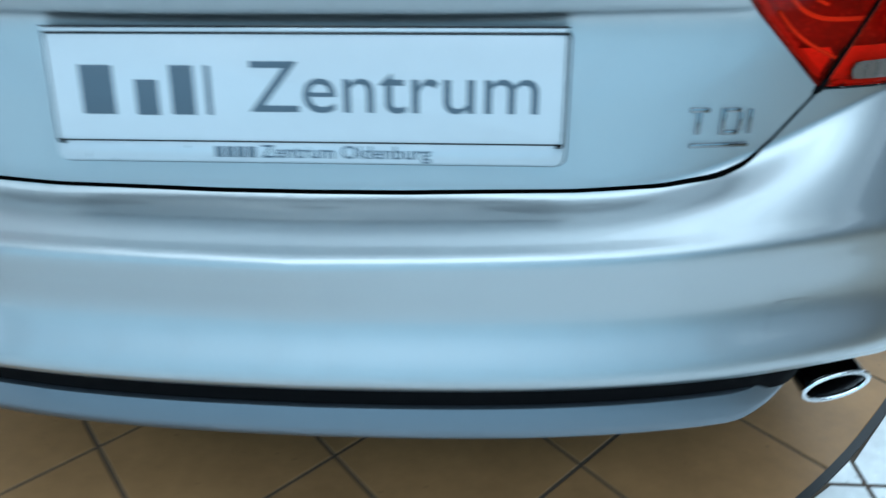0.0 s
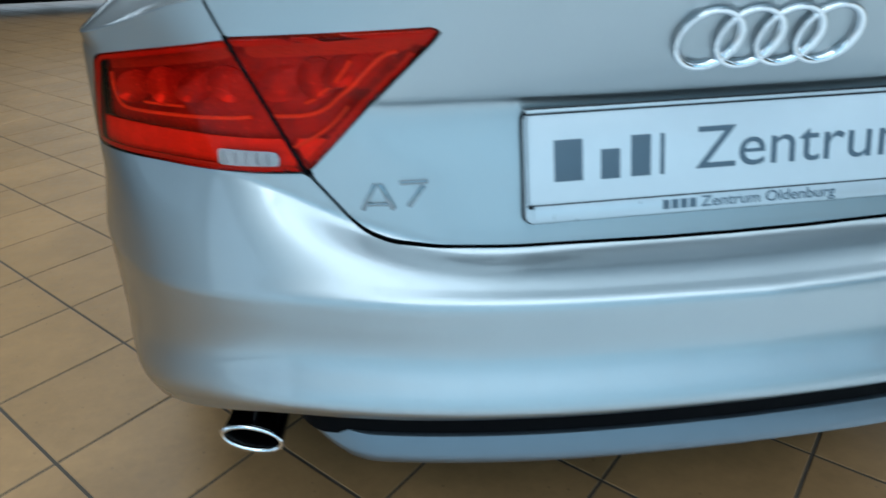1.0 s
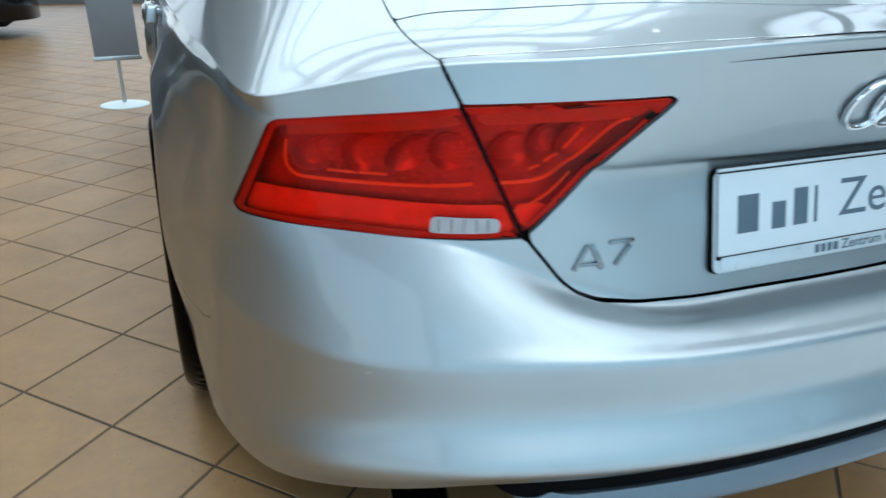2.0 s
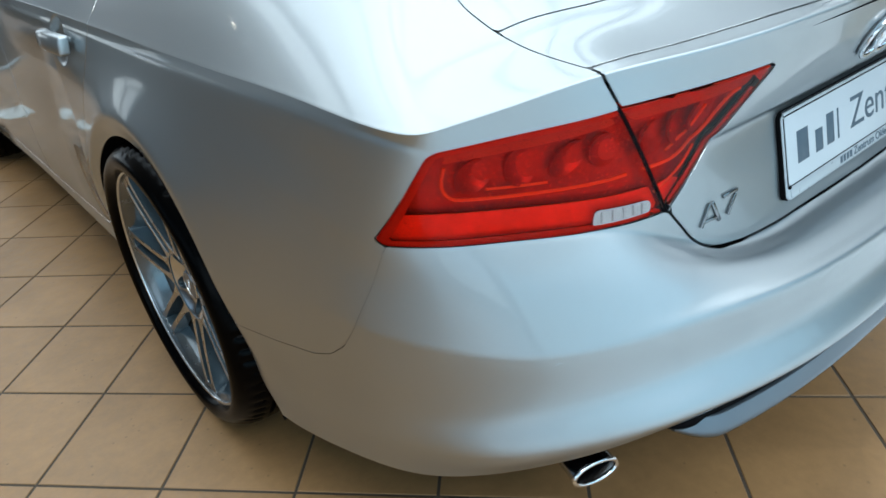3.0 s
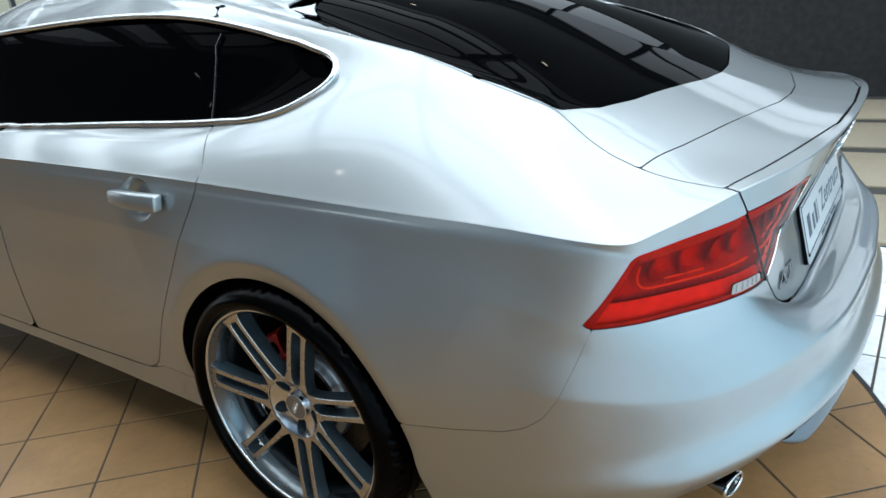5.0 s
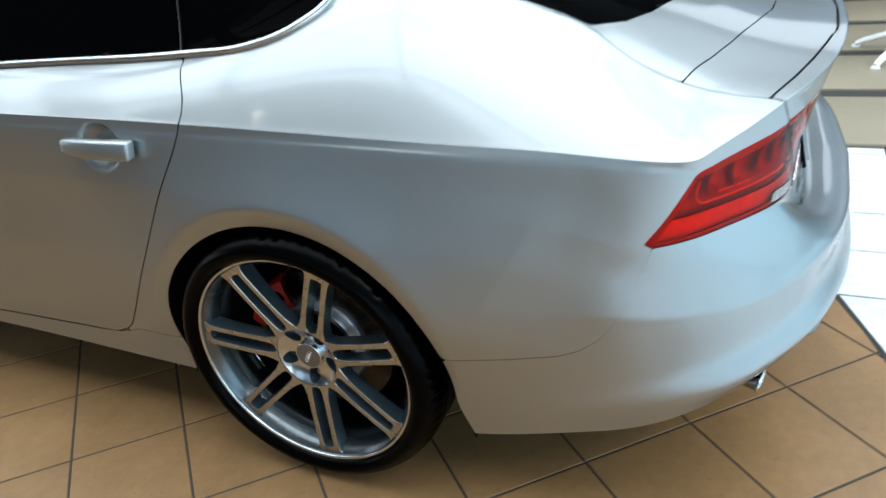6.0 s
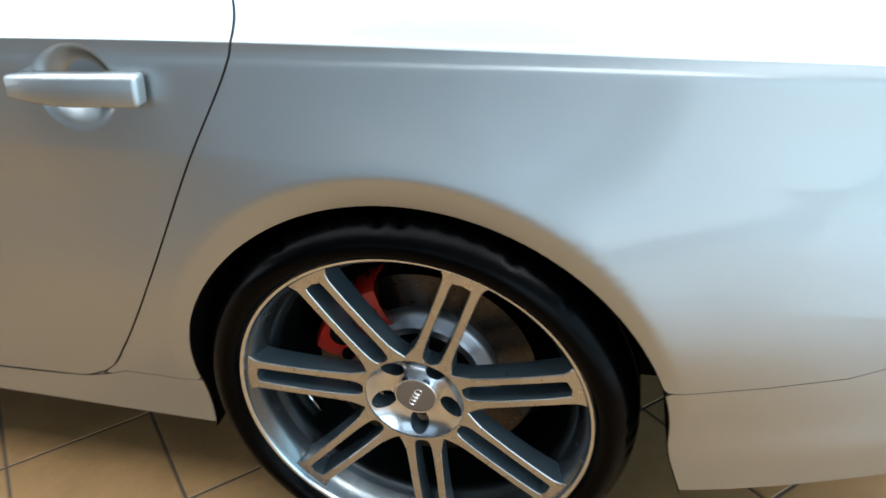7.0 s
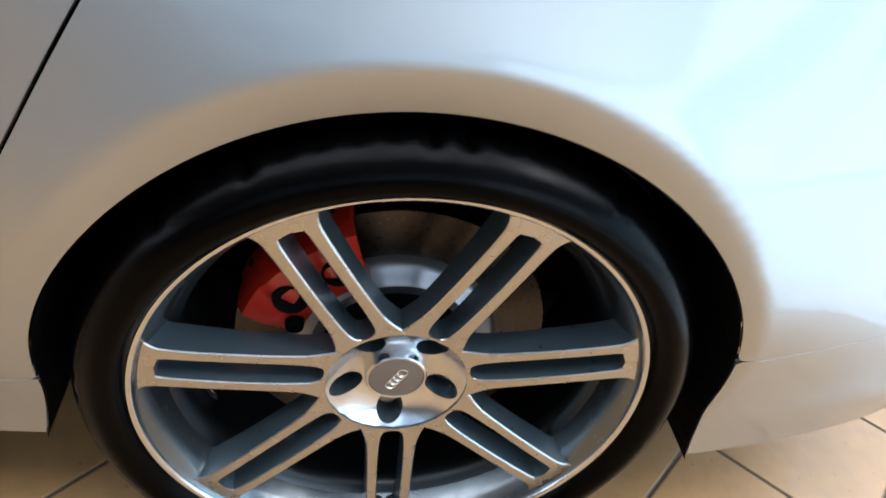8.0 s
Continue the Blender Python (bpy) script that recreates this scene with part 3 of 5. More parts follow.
def tube(points, radius, seg=10, flat=1.0, closed=False):
    """A round rod along points; flat squeezes it along its second side."""
    bm = bmesh.new()
    pts = [Vector(p) for p in points]
    rings = []
    side = None
    for k, p in enumerate(pts):
        a = pts[k - 1] if k or closed else p
        b = pts[(k + 1) % len(pts)] if k + 1 < len(pts) or closed else p
        t = (b - a).normalized()
        if side is None:
            side = t.orthogonal().normalized()
        side = (side - t * side.dot(t)).normalized()
        up = t.cross(side)
        rad = radius(k / (len(pts) - 1)) if callable(radius) else radius
        rings.append([bm.verts.new(p + (side * math.cos(q) + up * math.sin(q) * flat) * rad) for q in (2 * math.pi * i / seg for i in range(seg))])
    for a, b in zip(rings, rings[1:] + (rings[:1] if closed else [])):
        for i in range(seg):
            bm.faces.new((a[i], a[(i + 1) % seg], b[(i + 1) % seg], b[i]))
    if not closed:
        bm.faces.new(rings[0][::-1])
        bm.faces.new(rings[-1])
    bmesh.ops.recalc_face_normals(bm, faces=bm.faces)
    return bm


def facing(p, n, up=(0, 0, 1)):
    """A pose at p whose z axis is n and whose y axis is as near to up as can be."""
    z = Vector(n).normalized()
    x = Vector(up).cross(z).normalized()
    m = Matrix((x, z.cross(x), z)).transposed().to_4x4()
    m.translation = p
    return m


# ---- lamps ----
lens_out = np.minimum(lamp_in, -lid_rear - 0.0012)
lens_in = np.minimum(lamp_in, lid_rear - 0.0012)
lamp_top = np.interp(Wd, [.37, .6, .786], [.853, .8485, .8215])
for side in (1, -1):
    for lens, name in ((lens_out, "tail_lamp"), (lens_in, "tailgate_lamp")):
        lamp = panel(name, car, lens, LENS_RED, gap=0.0006, thick=0.003, sides=(side,), label="clear red plastic tail lamp lens")
        panel("backing", lamp, lens, LAMP_DARK, gap=-0.006, thick=0, sides=(side,), sink=0.020)
        panel("border", lamp, np.minimum(lens, 0.008 - lamp_in), LAMP_RIM, gap=0.0002, thick=0.004, sides=(side,), sink=0.003)
        panel("lower_reflector", lamp, np.minimum(lens, 0.738 - Zd), LAMP_BACK, gap=0.003, thick=0.005, sides=(side,), sink=0.010)
        panel("upper_strip", lamp, np.minimum.reduce([lens, Zd - lamp_top + 0.029, np.where(Wd < 0.775, 1.0, -1.0)]), LAMP_TOP, gap=0.008, thick=0.010, sides=(side,), sink=0.010)
        if name == "tail_lamp":
            bowls = [(.745, .783), (.700, .789), (.652, .794), (.612, .797)]
            guide = [(.772, .798), (.775, .772), (.768, .757), (.75, .7535), (.70, .7545), (.65, .7565), (.605, .759), (.585, .761)]
            second = [(.735, .764), (.70, .765), (.675, .766)]
            blade = [(.803, .785), (.812, .75), (.819, .725)]
        else:
            bowls = [(.545, .798), (.505, .803), (.470, .812)]
            guide = [(.560, .762), (.53, .762), (.505, .766), (.48, .780), (.455, .803), (.43, .826), (.412, .832)]
            second = [(.52, .775), (.498, .785), (.482, .80), (.465, .822)]
            blade = [(.54, .724), (.50, .744), (.47, .77)]

        def inner(w, z, deep):
            p, n = on_skin(side, w=w, z=z, rows=(0, EDGE_ROW), cols=180)
            return p - n * deep

        def smooth_path(pts, k=5):
            q = np.array(pts)
            return spline(np.arange(len(q)).astype(float), q, np.linspace(0, len(q) - 1, k * len(q)))

        part("light_guide", tube([inner(*q, 0.0085) for q in smooth_path(guide)], 0.0024, 8), LAMP_GUIDE, lamp, "bright red light guide")
        part("light_guide", tube([inner(*q, 0.013) for q in smooth_path(second)], 0.0019, 8), LAMP_GUIDE, lamp, "bright red light guide")
        part("light_guide", tube([inner(*q, 0.010) for q in smooth_path(blade)], 0.0019, 8), LAMP_GUIDE, lamp, "bright red light guide")
        for k, (w, z) in enumerate(bowls):
            p, n = on_skin(side, w=w, z=z, rows=(0, EDGE_ROW), cols=180)
            bowl = lathe([(0.001, -0.007), (0.008, -0.0064), (0.014, -0.0043), (0.0185, -0.0008), (0.0205, 0), (0.021, -0.003)], 28)
            bowl = turned(bowl, pose(0, 0, 0, 0, 0, (18, -12, 25, -20)[k]) @ Matrix.Diagonal(((1.35, 1.1, 1.5, 1.2)[k], (0.95, 1.15, 0.85, 1.05)[k], 1.1, 1)))
            part("reflector_bowl", turned(bowl, facing(p - n * (0.012, 0.014, 0.0125, 0.0135)[k], (n + Vector((0.25, -0.6, 0.2 - 0.1 * k))).normalized())), LAMP_DARK, lamp)
    tail_lamp = [o for o in car.children if o.name.startswith("tail_lamp")][-1]
    # black rod laid along the lamp halves' gap, in place of its shade
    seam_path = []
    for z in np.linspace(0.692, 0.853, 14):
        p, n = on_skin(side, w=float(np.interp(z, [.69, .697, .779, .849, .86], [.5225, .5265, .565, .599, .6045])), z=float(z), rows=(0, EDGE_ROW), cols=180)
        seam_path.append(p - n * 0.0022)
    part("lamp_seal", tube(seam_path, 0.0026, 8), BLACK, tail_lamp, "black rod for the shade in the gap between the lamp halves")
    # clear reversing lamp in the lower corner
    rev = np.where((Yd < .4) & (ROWI < EDGE_ROW), poly_distance(Wd, Zd, round_line([(.630, .703), (.556, .7045), (.552, .722), (.628, .724)], .003)), -.3)
    panel("reversing_lamp", tail_lamp, rev, LAMP_SILVER, gap=0, thick=0.004, sides=(side,), sink=-0.0012, label="clear silvery reversing lamp")
    for k in range(5):
        a, n = on_skin(side, w=.568 + .013 * k, z=.713, rows=(0, EDGE_ROW), cols=180)
        part("flute", turned(rounded_box(0.002, 0.015, 0.002, 0.0008, 1), facing(a + n * 0.0018, n)), LENS_CLEAR, tail_lamp)

# ---- bumper: black slot, lower valance, sensors, tow cover ----
def under_strip(name, profile, reach, material_, label="", taper=0.05):
    """Sweeps (inward, down) pairs along the bumper's bottom edge, out to a half width, on both sides of the car."""
    cols = [j for j in range(P.shape[1]) if SK[0, j, 0] <= reach and SK[0, j, 1] < 1]
    bm = bmesh.new()
    rings = []
    path = [(1, j) for j in cols[::-1]] + [(-1, j) for j in cols[1:]]
    for side, j in path:
        b = Vector((-side * SK[0, j, 0], SK[0, j, 1], SK[0, j, 2]))
        n = Vector((side * N[0, j, 0], N[0, j, 1], 0)).normalized()
        f = min(1.0, (reach - SK[0, j, 0]) / taper + 0.12)
        lift = 1 - (1 - f) ** 2
        rings.append([bm.verts.new(b - n * (d + 0.03 * (1 - lift)) + Vector((0, 0, h * (0.55 + 0.45 * lift)))) for d, h in profile])
    for a, b in zip(rings, rings[1:]):
        for k in range(len(profile) - 1):
            bm.faces.new((a[k], a[k + 1], b[k + 1], b[k]))
    bm.faces.new(rings[0])
    bm.faces.new(rings[-1][::-1])
    bmesh.ops.recalc_face_normals(bm, faces=bm.faces)
    return part(name, bm, material_, car, label)


under_strip("bumper_slot", [(0.004, 0.004), (0.012, -0.002), (0.022, -0.006), (0.024, -0.046), (0.06, -0.048), (0.06, 0.0)], 0.59, BLACK, "black slot below the bumper", 0.06)
under_strip("valance", [(0.06, -0.038), (0.024, -0.039), (0.019, -0.0415), (0.0115, -0.064), (0.0105, -0.073), (0.014, -0.080), (0.024, -0.083), (0.10, -0.084), (0.10, -0.04)], 0.560, VALANCE_PAINT, "grey lacquered lower valance", taper=0.10)
for w in (.265, .711):
    for side in (1, -1):
        p, n = on_skin(side, w=w, z=.546 if w < .5 else .530, rows=(0, 45), cols=180)
        part("parking_sensor", turned(lathe([(0.0001, 0.0003), (0.0088, 0.0002), (0.0096, -0.0002), (0.0099, -0.003)], 28), facing(p - n * 0.0003, n)), PAINT, car)
cover = np.where((Yd < .4) & (ROWI < 55), poly_distance(Wd, Zd, round_line([(.481, .457), (.536, .455), (.543, .491), (.492, .495)], .012)), -.3)
panel("tow_cover", car, cover, PAINT, gap=0.0, thick=0.002, sides=(-1,), sink=-0.0006)

# ---- exhaust tips ----
def exhaust(side):
    bm = bmesh.new()
    prof = [(0.92, 0.10), (1.0, 0.02), (1.02, 0.004), (0.99, -0.003), (0.93, 0.0), (0.86, 0.012), (0.84, 0.09)]
    rings = []
    for k, (s, d) in enumerate(prof):
        rings.append([bm.verts.new((0.043 * s * math.cos(q), d + 0.002 * math.sin(q), 0.0225 * s * math.sin(q))) for q in (2 * math.pi * i / 48 for i in range(48))])
    for a, b in zip(rings, rings[1:]):
        for i in range(48):
            bm.faces.new((a[i], a[(i + 1) % 48], b[(i + 1) % 48], b[i]))
    bmesh.ops.recalc_face_normals(bm, faces=bm.faces)
    place = pose(-side * 0.647, 0.160, 0.302, 12, side * 13, side * -9)
    lip = [place @ Vector((0.0425 * math.cos(q), 0.002 * math.sin(q), 0.0220 * math.sin(q))) for q in (2 * math.pi * i / 48 for i in range(48))]
    tip = part("exhaust_tip", turned(bm, place), SMOKED, car, "oval chrome exhaust tip")
    part("lip", tube(lip, 0.0036, 12, 1.0, True), CHROME, tip, "rolled chrome lip")
    # flat black disc closing the pipe a little way in
    inside = bmesh.new()
    ring = [inside.verts.new((0.039 * math.cos(q), 0.05, 0.0193 * math.sin(q))) for q in (2 * math.pi * i / 32 for i in range(32))]
    inside.faces.new(ring)
    part("soot_baffle", turned(inside, place), DARK, tip, "black disc closing the inside of the pipe")
    pipe = turned(tube([(0, d, 0) for d in (0.052, 0.10, 0.16, 0.3)], 0.040, 24), place @ Matrix.Diagonal((1, 1, 0.52, 1)))
    part("pipe", pipe, BLACK, tip)


exhaust(1)
exhaust(-1)

# ---- number plate holder with its plate, standing on a tilt ----
top_c, low_c = Vector((0, 0.112, 0.757)), Vector((0, 0.088, 0.621))
n_plate = Vector((0, -1, 0.21)).normalized()
plate_m = facing((top_c + low_c) / 2 + Vector((0, 0.026, 0)), n_plate)


def slab(w, h, d, cx, cy, z, r=0.003):
    return turned(turned(rounded_box(w, h, d, r, 2), pose(cx, cy, z)), plate_m)


def rounded_plate(w, h, d, cx, cy, z, r=0.012, soft=0.0012):
    """A flat plate with round corners and a softened front edge."""
    bm = bmesh.new()
    rings = []
    for inset, dz in ((0, -d / 2), (0, d / 2 - soft), (soft * 0.4, d / 2 - soft * 0.3), (soft, d / 2)):
        ring = []
        for k in range(4):
            mx, my = (w / 2 - r) * (1, -1, -1, 1)[k], (h / 2 - r) * (1, 1, -1, -1)[k]
            for i in range(7):
                q = radians(90 * k + 15 * i)
                ring.append(bm.verts.new((cx + mx + (r - inset) * math.cos(q), cy + my + (r - inset) * math.sin(q), z + dz)))
        rings.append(ring)
    for a, b in zip(rings, rings[1:]):
        for i in range(28):
            bm.faces.new((a[i], a[(i + 1) % 28], b[(i + 1) % 28], b[i]))
    bm.faces.new(rings[-1])
    bm.faces.new(rings[0][::-1])
    bmesh.ops.recalc_face_normals(bm, faces=bm.faces)
    return turned(bm, plate_m)


# a black tray, a pale surround proud of it, the pale plate held by a bar above and a lettered strip below
holder = part("plate_holder", rounded_plate(0.541, 0.139, 0.022, 0, 0, -0.003, 0.012, 0.002), BLACK, car, "black and silver number plate holder")
part("holder_face", rounded_plate(0.537, 0.134, 0.004, 0, -0.0015, 0.0085, 0.011), FRAME_SILVER, holder, "silver plate surround")
part("plate", rounded_plate(0.527, 0.109, 0.002, 0, 0.0085, 0.0110, 0.008, 0.0006), PLATE_WHITE, holder, "white dealer plate with grey lettering")
part("dealer_strip", rounded_plate(0.517, 0.0205, 0.002, 0, -0.0568, 0.0110, 0.007, 0.0006), FRAME_SILVER, holder, "silver strip with small dark lettering")
part("frame_bar", slab(0.531, 0.0042, 0.004, 0, 0.0655, 0.0110, 0.0015), FRAME_SILVER, holder)
part("frame_line", slab(0.531, 0.0022, 0.0022, 0, 0.0622, 0.0118, 0.0006), GLOSS_BLACK, holder)
part("frame_line", slab(0.535, 0.0020, 0.0022, 0, 0.0687, 0.0100, 0.0006), GLOSS_BLACK, holder)
part("frame_line", slab(0.527, 0.0017, 0.0022, 0, -0.0460, 0.0118, 0.0006), GLOSS_BLACK, holder)
for sx in (-1, 1):
    part("frame_line", slab(0.0011, 0.108, 0.0016, sx * 0.2655, 0.006, 0.0110, 0.0004), GLOSS_BLACK, holder)
    part("clip", slab(0.006, 0.0048, 0.004, sx * 0.2615, -0.0475, 0.0116, 0.0012), BLACK, holder)


def lettering(name, text, size, m, material_, parent, width, label, weight=0.0):
    cu = bpy.data.curves.new(name, "FONT")
    cu.body, cu.size, cu.extrude, cu.align_x, cu.align_y = text, size, 0.0004, "CENTER", "CENTER"
    cu.offset = weight
    cu.materials.append(material_)
    ob = new(name, cu)
    bpy.context.view_layer.update()
    ob.matrix_world = m @ Matrix.Diagonal((width / max(ob.dimensions.x, 1e-6), 1, 1, 1))
    ob.parent = parent
    tagged(ob, label)


lettering("lettering", "Zentrum", 0.074, plate_m @ pose(0.094, 0.007, 0.0121), PLATE_INK, holder, 0.295, "dark grey word on the plate")
lettering("lettering", "Zentrum Oldenburg", 0.019, plate_m @ pose(0.042, -0.0568, 0.0121), PLATE_INK, holder, 0.178, "small dark words on the strip", 0.0002)
for k, (w, h) in enumerate(((0.044, 0.054), (0.030, 0.039), (0.031, 0.054), (0.007, 0.054))):
    x = (-0.215, -0.163, -0.125, -0.098)[k]
    part("word_bar", slab(w * 0.8, h * 0.92, 0.0006, x, 0.006 + (h - 0.054) / 2, 0.0121, 0.0002), PLATE_INK, holder, "plain grey bar on the plate")
for k in range(4):
    part("word_bar", slab(0.0085, 0.0115, 0.0006, -0.092 + 0.0115 * k, -0.0568, 0.0121, 0.0002), PLATE_INK, holder, "plain dark bar on the strip")

# ---- badges ----
def badge_ring(x):
    p, n = on_skin(1, w=abs(x), z=.836, rows=(0, EDGE_ROW), cols=180)
    p.x = x
    n.x = 0
    pts = [Vector((0.0355 * math.cos(q), 0.0355 * math.sin(q), 0)) for q in (2 * math.pi * i / 56 for i in range(56))]
    part("badge_ring", turned(tube(pts, 0.0056, 10, 0.75, True), facing(p + n * 0.005, n)), CHROME, tailgate, "chrome ring on the tailgate")


for x in (-0.0705, -0.0235, 0.0235, 0.0705):
    badge_ring(x)


def badge_bar(side, w, z, size, lean=0):
    p, n = on_skin(side, w=w, z=z, rows=(0, EDGE_ROW), cols=180)
    part("badge_bar", turned(turned(rounded_box(size[0], size[1], 0.0035, 0.0012, 2), pose(0, 0, 0, 0, 0, lean)), facing(p + n * 0.0018, n)), BADGE, tailgate, "chrome badge shape on the tailgate")


for w, z, size, lean in ((.454, .665, (.0055, .036), -28), (.433, .665, (.0065, .036), 26), (.4435, .656, (.026, .0045), 0), (.400, .681, (.034, .0055), 0), (.398, .664, (.0055, .032), -38)):
    badge_bar(1, w, z, size, lean)
for w, z, size, lean in ((.405, .678, (.024, .0055), 0), (.405, .665, (.0055, .024), 0), (.435, .6665, (.0055, .028), 0), (.447, .678, (.018, .005), 0), (.447, .655, (.018, .005), 0), (.457, .6665, (.005, .02), 0), (.469, .666, (.0045, .026), 0), (.434, .642, (.075, .005), 0)):
    badge_bar(-1, 0.427 + (w - 0.434) * 0.82, z, (size[0] * 0.82, size[1]), lean)

# ---- door handles ----
def handle(side, parent, y0):
    bm = rounded_box(0.026, 0.204, 0.042, 0.0065, 3)
    bmesh.ops.bisect_plane(bm, geom=bm.verts[:] + bm.edges[:] + bm.faces[:], plane_co=(0, 0.03, 0), plane_no=(0, 1, 0))
    bmesh.ops.bisect_plane(bm, geom=bm.verts[:] + bm.edges[:] + bm.faces[:], plane_co=(0, 0, 0), plane_no=(0, 1, 0))
    bmesh.ops.bisect_plane(bm, geom=bm.verts[:] + bm.edges[:] + bm.faces[:], plane_co=(0, 0.06, 0), plane_no=(0, 1, 0))
    for v in bm.verts:
        t = v.co.y / 0.1025
        v.co.x += 0.010 * (1 - t * t)
        v.co.z *= 1.02 - (0.30 * t ** 1.6 if t > 0 else 0)
        if v.co.z > 0:
            v.co.x -= 0.35 * v.co.z
    m = Matrix.Translation((-side * 0.900, y0 - 0.010, 0.860)) @ pose(0, 0, 0, 2.0, 0, 0)
    if side > 0:
        m = m @ Matrix.Diagonal((-1, 1, 1, 1))
    bm = turned(bm, m)
    bmesh.ops.recalc_face_normals(bm, faces=bm.faces)
    part("door_handle", bm, PAINT, parent, "silver pull handle")
    for dy in (-0.072, 0.060):
        part("handle_mount", turned(rounded_box(0.030, 0.034, 0.016, 0.005), pose(-side * 0.887, y0 + dy, 0.864)), PAINT, parent)


for ob, side in zip([o for o in car.children if o.name.startswith("rear_door")], (1, -1)):
    handle(side, ob, 1.567)

# bright surround of the side windows, laid along the middle of its groove
for side in (1, -1):
    line = np.array([(1.09, 1.162), (1.030, 1.132), (1.0265, 1.108), (1.05, 1.090), (1.132, 1.051), (1.19, 1.0375), (1.248, 1.0282), (1.32, 1.0245), (1.40, 1.021), (1.7, 1.015), (2.0, 1.0095), (2.6, 1.0085), (3.2, 1.0075)])
    steps = spline(np.concatenate([[0], np.cumsum(np.linalg.norm(np.diff(line, axis=0), axis=1))]), line, np.linspace(0, 2.3, 130))
    line_up = np.array([(1.09, 1.162), (1.3, 1.217), (1.6, 1.269), (2.2, 1.2915), (2.9, 1.2765)])
    steps_up = spline(line_up[:, 0], line_up, np.linspace(1.09, 2.9, 90))
    for path in (steps, steps_up):
        pts = [p + n * 0.0022 for p, n in (on_skin(side, y=float(y), z=float(z), rows=(EDGE_ROW + 6, SK.shape[0] - 8)) for y, z in path)]
        for _ in range(4):
            pts = pts[:1] + [(a + 2 * b + c) / 4 for a, b, c in zip(pts, pts[1:], pts[2:])] + pts[-1:]
        part("window_trim", tube(pts, 0.0092, 12), SATIN, car, "satin chrome window surround")

# window divider and black inner panel so that no light shows through the cabin
for side in (1, -1):
    pts = [on_skin(side, y=1.392 + 0.30 * (z - 1.02), z=z, rows=(EDGE_ROW + 4, SK.shape[0] - 12))[0] for z in np.linspace(1.024, 1.22, 8)]
    part("window_divider", tube(pts, 0.007, 8, 0.5), GLOSS_BLACK, car, "gloss black divider between the panes")

# ---- floor pan and wheel housings ----
pan = bmesh.new()
bmesh.ops.create_cube(pan, size=1)
bmesh.ops.scale(pan, vec=(1.22, 4.2, 0.05), verts=pan.verts)
bmesh.ops.translate(pan, vec=(0, 2.45, 0.235), verts=pan.verts)
part("floor_pan", pan, DARK, car, "black underside", False)
# unseen slabs added under the sills to hold light off the floor
for side in (1, -1):
    blocker = rounded_box(0.235, 2.02, 0.03, 0.006, 1)
    part("side_tray", turned(blocker, pose(-side * 0.7285, WHEEL_Y + 0.45 + 1.01, 0.245)), DARK, car, "unseen black slab blocking light under the sill")
for side in (1, -1):
    for wy in (WHEEL_Y, WHEEL_Y + BASE):
        heights = (.215, .23, .25, .27, .29, .31, .33)
        edge = [(wy + float(arch_foot(z, True)), z) for z in heights]
        for k in range(73):
            c, q = math.cos(math.pi * k / 72), math.sin(math.pi * k / 72)
            edge.append((wy + 0.364 * c / (0.978 if c > 0 else 0.944), WHEEL_Z + 0.364 * q / 1.012))
        edge += [(wy - float(arch_foot(z, False)), z) for z in heights[::-1]]
        liner = bmesh.new()
        strips = []
        for y, z in edge:
            p, n = on_skin(side, y=y, z=max(z, 0.245), rows=(0, EDGE_ROW - 2))
            out = Vector((0, y - wy, z - WHEEL_Z)).normalized() * -0.0013
            strips.append([liner.verts.new(Vector((-side * w, y, z)) + out) for w in (abs(p.x) - 0.0009, abs(p.x) - 0.04, 0.60)])
        for a, b in zip(strips, strips[1:]):
            for i in range(2):
                liner.faces.new((a[i], a[i + 1], b[i + 1], b[i]))
        m = Matrix.Translation((-side * 0.893, wy, WHEEL_Z)) @ Matrix(((0, 0, side, 0), (1, 0, 0, 0), (0, 1, 0, 0), (0, 0, 0, 1)))
        part("wheel_housing", liner, BLACK, car, "black wheel housing")
        back = lathe([(0.001, 0.30), (0.376, 0.30)], 40)
        part("housing_back", turned(back, m), DARK, car, "black inside of the wheel housing")

# ---- wheels: seven twin spokes, machined faces over grey flanks ----
def face_depth(r):
    t = np.clip((np.asarray(r) - 0.082) / 0.18, 0, 1)
    return -0.020 * (1 - t) ** 1.35 - 0.021


